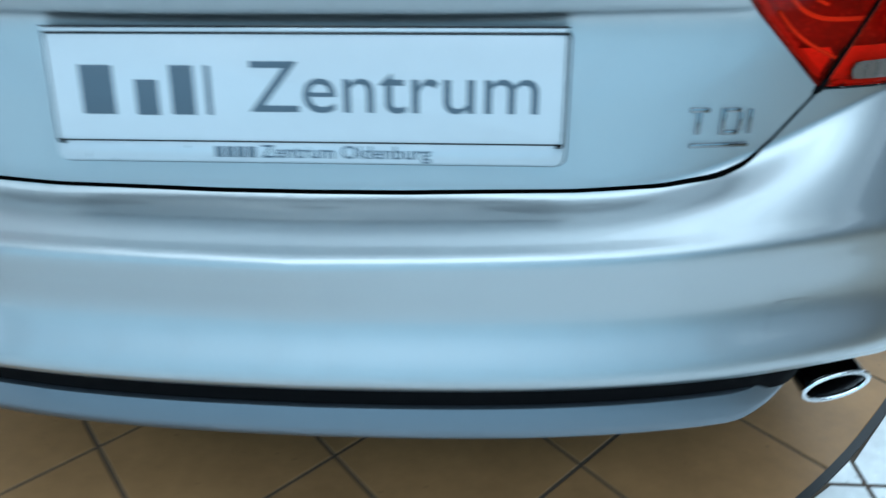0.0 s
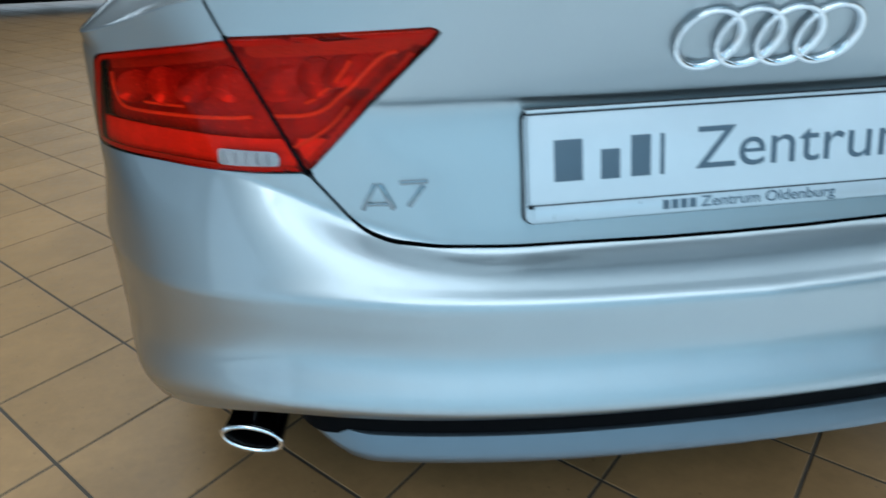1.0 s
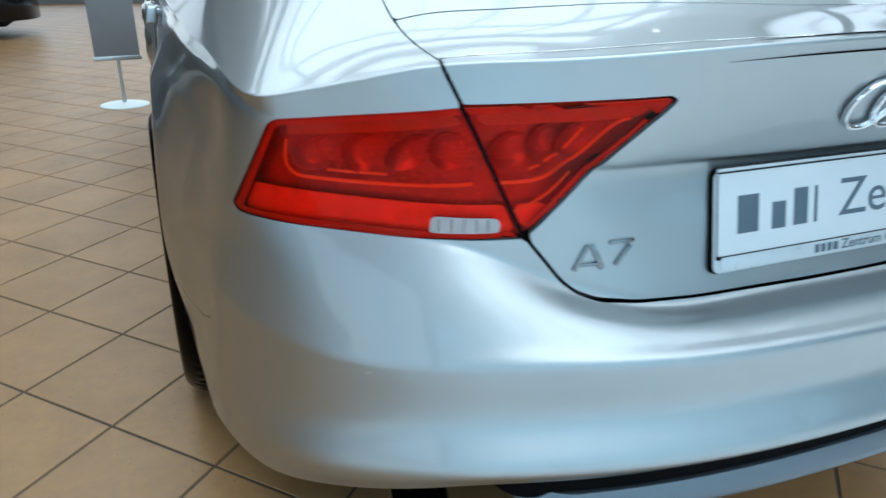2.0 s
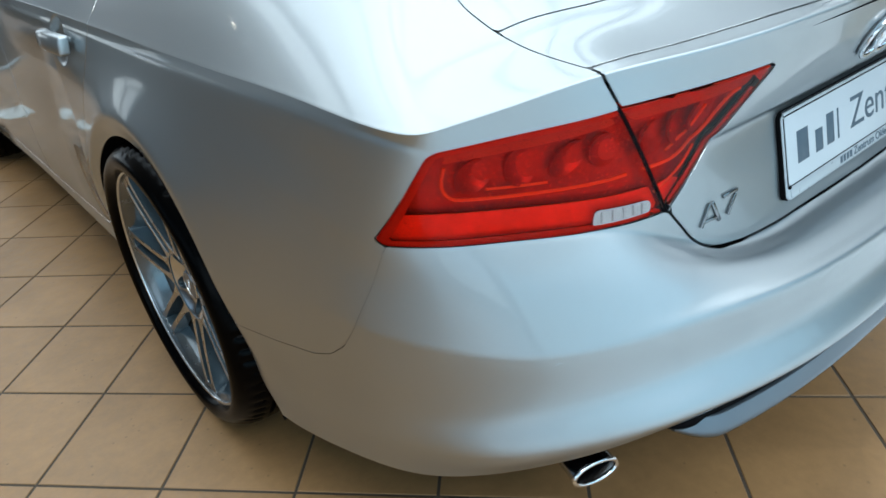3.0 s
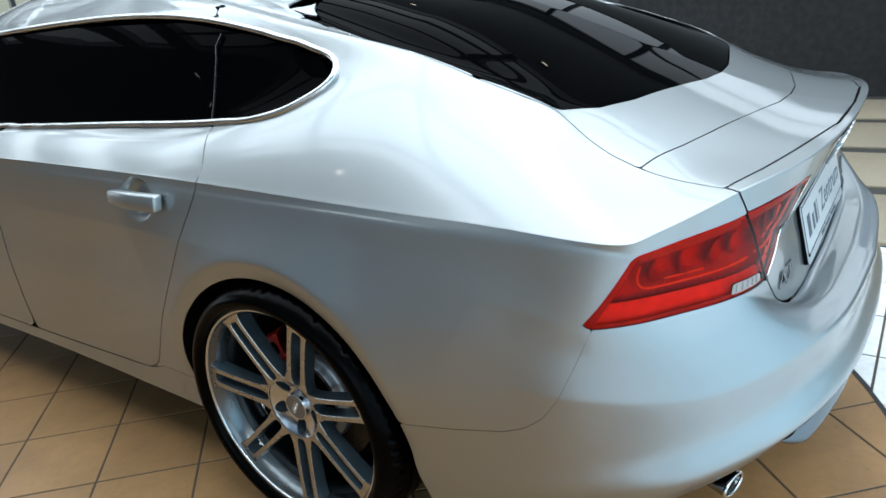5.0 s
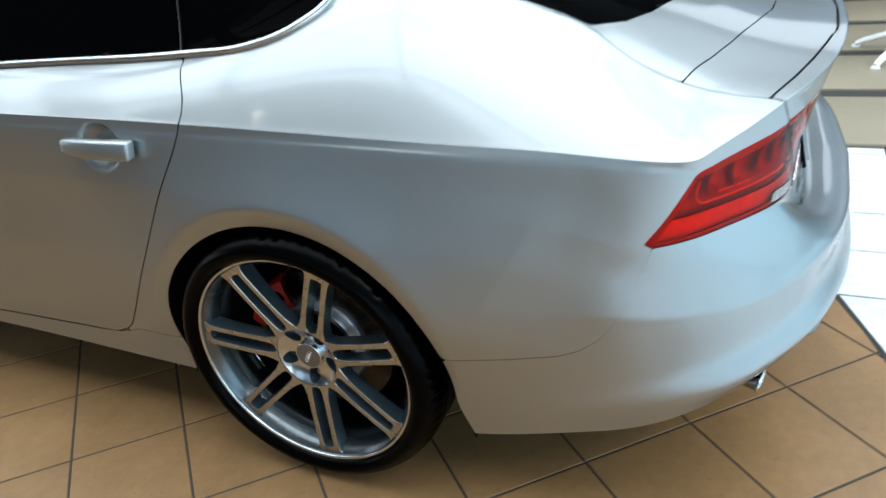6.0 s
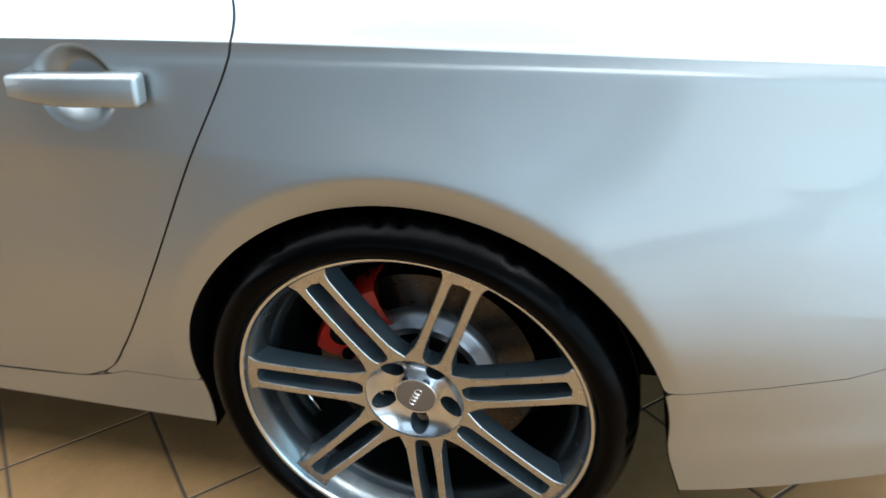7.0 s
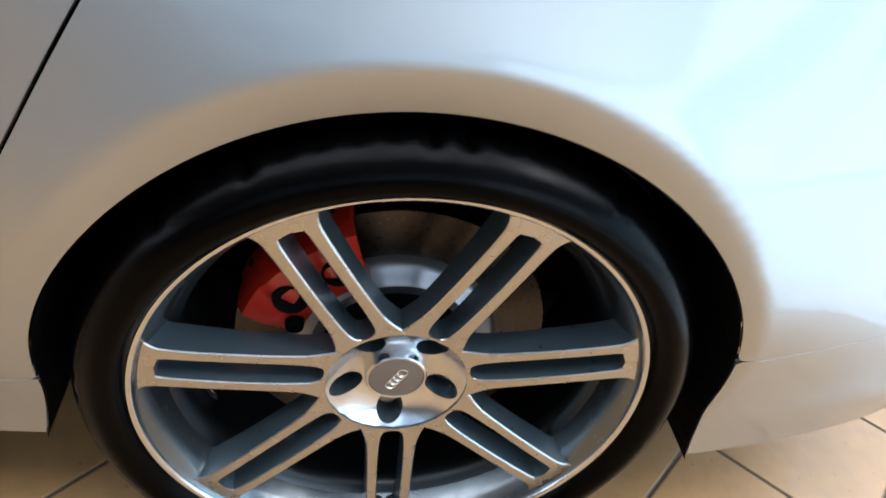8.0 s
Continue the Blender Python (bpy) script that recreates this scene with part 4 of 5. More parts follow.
def twin_spoke():
    rs = np.array([.0815, .083, .0845, .0855, .0875, .090, .095, .103, .110, .119, .132, .147, .165, .19, .215, .235, .248, .2555, .2585, .262, .266, .270, .274])
    outer = np.interp(rs, [.0815, .086, .091, .097, .11, .13, .17, .21, .245, .256, .264, .270, .274], [.0402, .0388, .0354, .0331, .0306, .0295, .0285, .0282, .0282, .0292, .0315, .036, .045])
    slot = np.interp(rs, [.0845, .0855, .0875, .090, .095, .103, .12, .15, .2, .25, .2555, .2585], [0, .0055, .0088, .0110, .0130, .0143, .0152, .0156, .0152, .0140, .0126, 0], left=0, right=0)
    bm = bmesh.new()
    grid = []
    for r, o, s in zip(rs, outer, slot):
        across = [-o, -o + 0.0015, -(o + s) / 2, -s - (0.0012 if s else 0), -s, s, s + (0.0012 if s else 0), (o + s) / 2, o - 0.0015, o]
        z = float(face_depth(r))
        grid.append([bm.verts.new((r - a * a / (2 * r) * max(0.0, 1 - (r - 0.0815) / 0.012), a, z - (0.0013 if k in (0, 9) or (s and k in (4, 5)) else 0))) for k, a in enumerate(across)])
    for i in range(len(rs) - 1):
        a, b = grid[i], grid[i + 1]
        for k in range(9):
            if k == 4 and max(slot[i], slot[i + 1]) > 0:
                continue
            f = bm.faces.new((a[k], b[k], b[k + 1], a[k + 1]))
            f.material_index = 0
    front = list(bm.faces)
    rim_edges = [e for e in bm.edges if len(e.link_faces) == 1]
    ext = bmesh.ops.extrude_edge_only(bm, edges=rim_edges)
    for v in [v for v in ext["geom"] if isinstance(v, bmesh.types.BMVert)]:
        r = math.hypot(v.co.x, v.co.y)
        v.co.z -= 0.028 + 0.010 * max(0, min(1, (r - 0.08) / 0.19))
        if abs(v.co.y) < 0.0158 and 0.084 < v.co.x < 0.258:
            v.co.y *= 0.86
        elif v.co.x < 0.262:
            v.co.y *= 1.05
    for f in bm.faces:
        if f not in front:
            f.material_index = 1
    bmesh.ops.remove_doubles(bm, verts=bm.verts, dist=0.00005)
    bmesh.ops.recalc_face_normals(bm, faces=bm.faces)
    me = bpy.data.meshes.new("spoke")
    bm.to_mesh(me)
    bm.free()
    me.materials.append(RIM_FACE)
    me.materials.append(RIM_PAINT)
    return me


def hub_face():
    """The polished hub with its five bolt holes cut through."""
    bm = bmesh.new()

    def loop(cx, cy, r, n, sx=1.0, turn=0.0):
        out = []
        for i in range(n):
            q = 2 * math.pi * i / n
            x, y = r * math.cos(q) * sx, r * math.sin(q)
            out.append(bm.verts.new((cx + x * math.cos(turn) - y * math.sin(turn), cy + x * math.sin(turn) + y * math.cos(turn), 0)))
        return [bm.edges.new((a, b)) for a, b in zip(out, out[1:] + out[:1])]
    edges = loop(0, 0, 0.0850, 84) + loop(0, 0, 0.036, 48)
    for k in range(5):
        q = radians(-90 + 72 * k)
        edges += loop(0.0590 * math.cos(q), 0.0590 * math.sin(q), 0.0160, 24, 1.22, q)
    bmesh.ops.triangle_fill(bm, use_beauty=True, edges=edges)
    bmesh.ops.subdivide_edges(bm, edges=[e for e in bm.edges if len(e.link_faces) == 2], cuts=3, use_grid_fill=True)
    bmesh.ops.triangulate(bm, faces=bm.faces)
    bmesh.ops.beautify_fill(bm, faces=bm.faces, edges=[e for e in bm.edges if len(e.link_faces) == 2])
    for v in list(bm.verts):
        t = max(0.0, (math.hypot(v.co.x, v.co.y) - 0.036) / 0.0490)
        v.co.z = -0.0634 + 0.0223 * t ** 2
    rim_edges = [e for e in bm.edges if len(e.link_faces) == 1]
    ext = bmesh.ops.extrude_edge_only(bm, edges=rim_edges)
    for v in [v for v in ext["geom"] if isinstance(v, bmesh.types.BMVert)]:
        v.co.z -= 0.032
    for f in [f for f in ext["geom"] if isinstance(f, bmesh.types.BMFace)]:
        f.material_index = 1
    bmesh.ops.recalc_face_normals(bm, faces=bm.faces)
    return bm


def tyre_mesh():
    """Round section with tread grooves and shoulder blocks."""
    prof = [(0.279, -0.020), (0.2835, -0.010), (0.2875, -0.002), (0.294, 0.0045), (0.302, 0.0070), (0.312, 0.005), (0.322, -0.002), (0.330, -0.012), (0.337, -0.024), (0.342, -0.036), (0.3455, -0.050),
            (0.347, -0.060), (0.340, -0.062), (0.340, -0.070), (0.3475, -0.072), (0.348, -0.105), (0.341, -0.107), (0.341, -0.117), (0.348, -0.119), (0.348, -0.150),
            (0.341, -0.152), (0.341, -0.162), (0.3475, -0.164), (0.347, -0.195), (0.3465, -0.225), (0.342, -0.25), (0.332, -0.268), (0.31, -0.275), (0.279, -0.262)]
    seg = 264
    bm = lathe(prof, seg)
    for v in bm.verts:
        r = math.hypot(v.co.x, v.co.y)
        q = math.degrees(math.atan2(v.co.y, v.co.x)) % 360
        if r > 0.337 and v.co.z > -0.05 and int(round(q / 360 * seg)) % 4 == 0:
            s = (r - 0.0085) / r
            v.co.x, v.co.y = v.co.x * s, v.co.y * s
    return bm


def build_wheel(place):
    wheel = tagged(new("wheel"))
    part("tyre", tyre_mesh(), RUBBER, wheel, "black low-profile tyre")
    part("rim", lathe([(0.2785, -0.024), (0.2825, -0.017), (0.2832, -0.013), (0.2822, -0.0110), (0.2790, -0.0112), (0.2772, -0.0126), (0.2764, -0.0150)], 160), RIM_POLISH, wheel, "machined rim edge")
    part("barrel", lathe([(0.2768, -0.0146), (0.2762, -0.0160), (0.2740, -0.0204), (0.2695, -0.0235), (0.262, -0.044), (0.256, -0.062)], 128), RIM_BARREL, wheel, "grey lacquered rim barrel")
    part("inner_barrel", lathe([(0.256, -0.062), (0.246, -0.070), (0.243, -0.085), (0.249, -0.10), (0.252, -0.24)], 128), RIM_SHADE, wheel, "inside of the rim, coloured darker for its shade")
    me = twin_spoke()
    for k in range(7):
        s = new("spoke", me)
        s.parent = wheel
        s.matrix_local = pose(0, 0, 0, 0, 0, 180 - 8.8 - k * 360 / 7)
    hub = part("hub", hub_face(), RIM_POLISH, wheel, "polished alloy hub with bolt holes")
    hub.data.materials.append(RIM_PAINT)
    # dark disc behind the bolt holes stands in for the shade in them
    part("hub_plate", lathe([(0.030, -0.1085), (0.086, -0.1085)], 48), DARK, wheel)
    for k in range(5):
        q = radians(-90 + 72 * k)
        bolt = lathe([(0.0001, -0.0880), (0.0075, -0.0880), (0.0085, -0.0900), (0.0085, -0.12)], 6)
        part("bolt", turned(bolt, Matrix.Translation((0.0575 * math.cos(q), 0.0575 * math.sin(q), 0))), BLACK, wheel, "black wheel bolt")
    part("centre_cap", lathe([(0.0001, -0.0500), (0.026, -0.0510), (0.0315, -0.0517), (0.0320, -0.0530)], 56), CAP, wheel, "grey centre cap")
    part("cap_ring", lathe([(0.0318, -0.0530), (0.0323, -0.0510), (0.0342, -0.0506), (0.0356, -0.0518), (0.0368, -0.0670)], 56), RIM_POLISH, wheel, "polished ring round the cap")
    for x in (-0.0117, -0.0039, 0.0039, 0.0117):
        pts = [Vector((x + 0.0058 * math.cos(q), 0.0058 * math.sin(q), -0.0498)) for q in (2 * math.pi * i / 24 for i in range(24))]
        part("cap_badge", turned(tube(pts, 0.0009, 6, 1, True), pose(0, 0, 0, 0, 0, 62)), SATIN, wheel)
    part("brake_disc", lathe([(0.124, -0.128), (0.125, -0.122), (0.187, -0.122), (0.189, -0.125), (0.189, -0.150), (0.124, -0.150)], 96), DISC, wheel, "worn steel brake disc")
    part("disc_hat", lathe([(0.0001, -0.112), (0.084, -0.110), (0.088, -0.100), (0.100, -0.099), (0.106, -0.104), (0.117, -0.106), (0.124, -0.112), (0.128, -0.130)], 72), HAT, wheel, "bare alloy disc hat")
    for k in range(40):
        q = 2 * math.pi * k / 40
        vent = turned(rounded_box(0.008, 0.003, 0.012, 0.001, 1), Matrix.Rotation(q, 4, "Z") @ Matrix.Translation((0.1895, 0, -0.1375)))
        part("vent", vent, DARK, wheel)
    cal = lathe([(0.112, -0.118), (0.114, -0.096), (0.125, -0.088), (0.160, -0.086), (0.183, -0.092), (0.190, -0.104), (0.190, -0.160)], 18, radians(152), radians(206))
    for v in cal.verts:
        q = math.degrees(math.atan2(v.co.y, v.co.x)) % 360
        if 163 < q < 189:
            v.co.z += 0.006
    ends = [e for e in cal.edges if len(e.link_faces) == 1]
    bmesh.ops.holes_fill(cal, edges=ends)
    turn = Matrix.Rotation(radians(-42), 4, "Z")
    part("caliper", turned(cal, turn), CALIPER, wheel, "red painted brake caliper")
    # black discs laid on the caliper's face, for the shade in its holes
    for q, rr, size in ((163, 0.150, 0.017), (187, 0.152, 0.019), (200, 0.128, 0.010)):
        hole = lathe([(0.0001, -0.0835), (size * 0.8, -0.0830), (size, -0.0815), (size * 1.06, -0.0840), (size * 1.06, -0.10)], 22)
        part("pin_recess", turned(hole, turn @ Matrix.Rotation(radians(q), 4, "Z") @ Matrix.Translation((rr, 0, 0.0025))), BLACK, wheel, "black disc for a shaded hole in the caliper")
    part("weight", turned(rounded_box(0.010, 0.05, 0.012, 0.002, 1), Matrix.Rotation(radians(205), 4, "Z") @ Matrix.Translation((0.244, 0, -0.12))), SATIN, wheel, "balance weight inside the rim")
    wheel.matrix_world = place
    return wheel


AXLE = Matrix(((0, 0, -1, 0), (-1, 0, 0, 0), (0, 1, 0, 0), (0, 0, 0, 1)))
first = build_wheel(Matrix.Translation((-0.930, WHEEL_Y, 0.3485)) @ AXLE)
first.parent = car
for x, y in ((0.930, WHEEL_Y), (-0.930, WHEEL_Y + BASE), (0.930, WHEEL_Y + BASE)):
    m = Matrix.Translation((x, y, 0.3485)) @ (AXLE if x < 0 else Matrix.Rotation(math.pi, 4, "Z") @ AXLE)
    copy_thing(first, m)

# ---- other things in the showroom ----
DARK_PAINT = car_paint("black_paint", (0.012, 0.012, 0.014))
black_car = tagged(new("car"), "black car with silver wheels parked across the hall", "car")
panel("body", black_car, np.minimum.reduce([open_arch, -np.maximum(glass_side, glass_rear), -windscreen_in]), DARK_PAINT, sides=(1, -1), gap=0.0, thick=0.02)
panel("rear_window", black_car, glass_rear, GLASS, sides=(1, -1), sink=0.002)
panel("windscreen", black_car, windscreen_in, GLASS, sides=(1, -1), sink=0.002)
for side in (1, -1):
    panel("side_window", black_car, glass_side, GLASS, sides=(side,), sink=0.003)
pan = bmesh.new()
bmesh.ops.create_cube(pan, size=1)
bmesh.ops.scale(pan, vec=(1.5, 4.3, 0.12), verts=pan.verts)
bmesh.ops.translate(pan, vec=(0, 2.45, 0.22), verts=pan.verts)
part("floor_pan", pan, DARK, black_car, "", False)
for x, y in ((-0.930, WHEEL_Y), (0.930, WHEEL_Y), (-0.930, WHEEL_Y + BASE), (0.930, WHEEL_Y + BASE)):
    m = Matrix.Translation((x, y, 0.3485)) @ (AXLE if x < 0 else Matrix.Rotation(math.pi, 4, "Z") @ AXLE)
    copy_thing(first, m).parent = black_car
black_car.matrix_world = pose(-7.2, 10.3, 0, 0, 0, -88)

# notice stand with a round foot
GREY_BOARD = material("grey_notice_board", (0.17, 0.175, 0.185), 0.5, vary=0.05, scale=3)
ALU = material("brushed_aluminium", (0.55, 0.57, 0.58), 0.35, 0.8, vary=0.05, scale=12)
PALE = material("pale_grey_lacquer", (0.62, 0.68, 0.67), 0.35, vary=0.04, scale=6)
stand = tagged(new("notice_stand"), "grey notice board on a thin pole with a pale round foot", "notice stand")
stand.matrix_world = pose(-1.16, 4.95, 0, 0, 0, 8)
part("foot", lathe([(0.0001, 0.022), (0.05, 0.020), (0.15, 0.012), (0.163, 0.007), (0.165, 0.0), (0.0001, 0.0)], 56), PALE, stand, "pale round foot plate")
part("pole", tube([(0, 0, 0.012), (0, 0, 0.7), (0, 0, 1.40)], 0.012, 14), ALU, stand)
part("board", turned(rounded_box(0.29, 0.016, 0.98, 0.003, 2), pose(0.0, -0.022, 0.82)), GREY_BOARD, stand)
for z in (0.33, 1.31):
    part("rail", turned(rounded_box(0.31, 0.024, 0.03, 0.004, 2), pose(0.0, -0.022, z)), ALU, stand)

# white swivel chair beyond the white tiles
WHITE_LAC = material("white_lacquer", (0.80, 0.80, 0.78), 0.3, vary=0.03, scale=5)
chair = tagged(new("swivel_chair"), "white swivel chair with a four-armed foot", "chair")
chair.matrix_world = pose(3.02, -0.62, 0.0205, 0, 0, 0)
for a in (20, 110, 200, 290):
    q = radians(a + 32)
    arm = tube([(0.03 * math.cos(q), 0.03 * math.sin(q), 0.13), (0.18 * math.cos(q), 0.18 * math.sin(q), 0.10), (0.32 * math.cos(q), 0.32 * math.sin(q), 0.045), (0.37 * math.cos(q), 0.37 * math.sin(q), 0.018)], lambda f: 0.026 - 0.008 * f, 12, 0.7)
    part("foot_arm", arm, WHITE_LAC, chair)
    part("glide", turned(lathe([(0.0001, 0.014), (0.022, 0.012), (0.026, 0.004), (0.026, 0.0), (0.0001, 0.0)], 20), pose(0.37 * math.cos(q), 0.37 * math.sin(q), 0)), WHITE_LAC, chair)
part("column", lathe([(0.0001, 0.10), (0.034, 0.10), (0.034, 0.16), (0.024, 0.17), (0.024, 0.43), (0.0001, 0.43)], 24), WHITE_LAC, chair)
shell = bmesh.new()
cols_ = []
for i in range(13):
    u = -1 + 2 * i / 12
    col_ = []
    for j in range(17):
        v = j / 16
        y = -0.24 + 0.44 * min(1, v / 0.55)
        z = 0.44 + 0.05 * u * u + (0.0 if v < 0.5 else 0.46 * ((v - 0.5) / 0.5) ** 1.4)
        y += 0.10 * max(0, v - 0.5)
        col_.append(shell.verts.new((0.25 * u * (1 - 0.12 * v), y - 0.06 * u * u * max(0, v - 0.5), z)))
    cols_.append(col_)
for a, b in zip(cols_, cols_[1:]):
    for j in range(16):
        shell.faces.new((a[j], a[j + 1], b[j + 1], b[j]))
bmesh.ops.solidify(shell, geom=list(shell.faces), thickness=0.014)
part("seat_shell", shell, WHITE_LAC, chair, "white moulded seat and back")

# small spotlights in the ceiling beside the roof light
SPOT = bpy.data.materials.new("spot_glow")
SPOT.use_nodes = True
sb = SPOT.node_tree.nodes["Principled BSDF"]
sb.inputs["Emission Color"].default_value, sb.inputs["Emission Strength"].default_value = (1.0, 0.86, 0.66, 1), 60
spot = tagged(new("ceiling_spot"), "small round ceiling spotlight, switched on", "spotlight", "ceiling spots")
part("housing", lathe([(0.0001, 0.11), (0.05, 0.11), (0.06, 0.10), (0.06, 0.0), (0.05, -0.004), (0.047, 0.012)], 24), BLACK, spot, "black spotlight housing")
part("bulb", lathe([(0.0001, 0.006), (0.03, 0.008), (0.046, 0.013)], 24), SPOT, spot, "warm white glowing bulb")
spot_at = [(x, -3.25 + 2.5 * k, 4.889) for k in range(5) for x in (-3.7, 4.9)]
spot.matrix_world = pose(*spot_at[0])
for p in spot_at[1:]:
    copy_thing(spot, pose(*p))

# ---- the showroom: walls, ceiling with a roof light, window bands ----
WALL = material("grey_wall_paint", (0.20, 0.205, 0.21), 0.8, vary=0.05, scale=0.8, bump=0.1, bump_scale=40)
DADO = material("dark_wall_panel", (0.045, 0.047, 0.05), 0.6, vary=0.15, scale=0.7)
CEIL = material("grey_ceiling", (0.60, 0.61, 0.62), 0.85, vary=0.05, scale=0.6)
MULLION = material("dark_window_frame", (0.07, 0.075, 0.08), 0.45, 0.3, vary=0.08)
JOINT = material("dark_joint", (0.066, 0.050, 0.036), 0.9, vary=0.2, scale=12, bump=0.3, bump_scale=150)
BORDER = material("black_floor_border", (0.012, 0.014, 0.016), 0.4, vary=0.2, scale=8)


def floor_tile_material(name, base, rough, warm):
    """Glazed floor tile: each tile a little different, clouded, with fine pits."""
    m = material(name, base, rough, vary=0.15, scale=4.0, bump=0.12, bump_scale=110)
    n, l = m.node_tree.nodes, m.node_tree.links
    b = n["Principled BSDF"]
    where = n.new("ShaderNodeNewGeometry")
    for link in [k for k in l if k.from_node.type == "TEX_COORD"]:
        l.new(where.outputs["Position"], link.to_socket)
    info, spread, hue = n.new("ShaderNodeObjectInfo"), n.new("ShaderNodeMapRange"), n.new("ShaderNodeVectorMath")
    spread.inputs[3].default_value, spread.inputs[4].default_value = 1 - warm, 1 + warm
    l.new(info.outputs["Random"], spread.inputs[0])
    hue.operation = "SCALE"
    l.new(b.inputs["Base Color"].links[0].from_socket, hue.inputs[0])
    l.new(spread.outputs[0], hue.inputs[3])
    spots, cut, dark = n.new("ShaderNodeTexVoronoi"), n.new("ShaderNodeMapRange"), n.new("ShaderNodeVectorMath")
    spots.inputs["Scale"].default_value = 26
    l.new(where.outputs["Position"], spots.inputs["Vector"])
    cut.inputs[1].default_value, cut.inputs[2].default_value = 0.05, 0.11
    cut.inputs[3].default_value, cut.inputs[4].default_value = 0.72, 1.0
    l.new(spots.outputs["Distance"], cut.inputs[0])
    dark.operation = "SCALE"
    l.new(hue.outputs[0], dark.inputs[0])
    l.new(cut.outputs[0], dark.inputs[3])
    # trodden dirt in broad drifts and fine scuffs
    drift, dirt, soil = n.new("ShaderNodeTexNoise"), n.new("ShaderNodeMapRange"), n.new("ShaderNodeVectorMath")
    drift.inputs["Scale"].default_value, drift.inputs["Detail"].default_value, drift.inputs["Roughness"].default_value = 2.6, 9, 0.72
    l.new(where.outputs["Position"], drift.inputs["Vector"])
    dirt.inputs[1].default_value, dirt.inputs[2].default_value = 0.36, 0.62
    dirt.inputs[3].default_value, dirt.inputs[4].default_value = 0.80, 1.08
    l.new(drift.outputs[0], dirt.inputs[0])
    soil.operation = "SCALE"
    l.new(dark.outputs[0], soil.inputs[0])
    l.new(dirt.outputs[0], soil.inputs[3])
    l.new(soil.outputs[0], b.inputs["Base Color"])
    return m


TAN = floor_tile_material("tan_glazed_tile", (0.300, 0.170, 0.070), 0.42, 0.05)
WHITE = floor_tile_material("white_glazed_tile", (0.76, 0.785, 0.79), 0.25, 0.03)

X0, X1, Y0, Y1, TOP = -9.0, 8.0, -8.0, 17.0, 5.0


def box(bm, a, b):
    q = bmesh.ops.create_cube(bm, size=1)["verts"]
    bmesh.ops.scale(bm, vec=[abs(b[k] - a[k]) for k in range(3)], verts=q)
    bmesh.ops.translate(bm, vec=[(a[k] + b[k]) / 2 for k in range(3)], verts=q)


def wall_with_band(name, axis, at, lo, hi, sill, head, bay, out, pier=0.0):
    """A wall 0.3 m thick along one axis with a band of windows; returns the panes' edges."""
    bm, dd, fr = bmesh.new(), bmesh.new(), bmesh.new()

    def slab_(b_, s0, s1, z0, z1, d0=0.0, d1=0.3):
        u, v = at + out * d0, at + out * d1
        if axis == "x":
            box(b_, (s0, min(u, v), z0), (s1, max(u, v), z1))
        else:
            box(b_, (min(u, v), s0, z0), (max(u, v), s1, z1))
    slab_(bm, lo - 0.3, hi + 0.3, 1.1 if sill > 1.1 else 0.0, sill)
    if sill > 1.1:
        slab_(dd, lo - 0.3, hi + 0.3, 0.0, 1.097, -0.01)
    slab_(bm, lo - 0.3, hi + 0.3, head, TOP)
    slab_(bm, lo - 0.3, lo + 0.1, sill, head)
    slab_(bm, hi - 0.1, hi + 0.3, sill, head)
    k = lo + 0.1
    while k < hi - 0.05:
        slab_(fr, k - 0.05, k + 0.05, sill, head, 0.02, 0.12)
        k += bay
    slab_(fr, lo + 0.1, hi - 0.1, sill, sill + 0.06, 0.03, 0.11)
    slab_(fr, lo + 0.1, hi - 0.1, head - 0.06, head, 0.03, 0.11)
    if bay < 3:
        slab_(fr, lo + 0.1, hi - 0.1, (sill + head) / 2 - 0.03, (sill + head) / 2 + 0.03, 0.04, 0.10)
    tagged(part(name, bm, WALL, None, "", False), "pale grey painted showroom wall with a window band", "wall", kind="structure")
    if sill > 1.1:
        tagged(part("baseboard", dd, DADO, None, "", False), "dark panelling along the foot of the wall", "panelling", kind="structure")
    else:
        dd.free()
    tagged(part("window_" + name[-1], fr, MULLION, None, "", False), "dark framed row of showroom windows", "window", kind="structure")


wall_with_band("wall_1", "y", X0, Y0, -1.25, 0.6, 4.6, 3.2, -1)
wall_with_band("wall_7", "y", X0, -0.65, 8.0, 1.9, 4.8, 3.9, -1)
plain = bmesh.new()
box(plain, (X0 - .3, 8.3, 0), (X0, Y1 + .3, TOP))
tagged(part("wall_5", plain, DADO, None, "", False), "plain dark grey showroom wall", "wall", kind="structure")
wall_with_band("wall_6", "y", X1, Y0, -0.6, 0.6, 4.6, 1.6, 1)
wall_with_band("wall_2", "y", X1, 0.0, Y1, 3.2, 4.75, 1.6, 1)
wall_with_band("wall_3", "x", Y0, X0, X1, 0.15, 4.1, 1.5, -1)
wall_with_band("wall_4", "x", Y1, X0, X1, 0.25, 4.2, 1.7, 1)

ROOF_X0, ROOF_X1, ROOF_Y0, ROOF_Y1 = -3.2, 4.4, -7.5, 13.6
ce = bmesh.new()
box(ce, (X0 - .3, Y0 - .3, TOP), (ROOF_X0, Y1 + .3, TOP + .25))
box(ce, (ROOF_X1, Y0 - .3, TOP), (X1 + .3, Y1 + .3, TOP + .25))
box(ce, (ROOF_X0, Y0 - .3, TOP), (ROOF_X1, ROOF_Y0, TOP + .25))
box(ce, (ROOF_X0, ROOF_Y1, TOP), (ROOF_X1, Y1 + .3, TOP + .25))
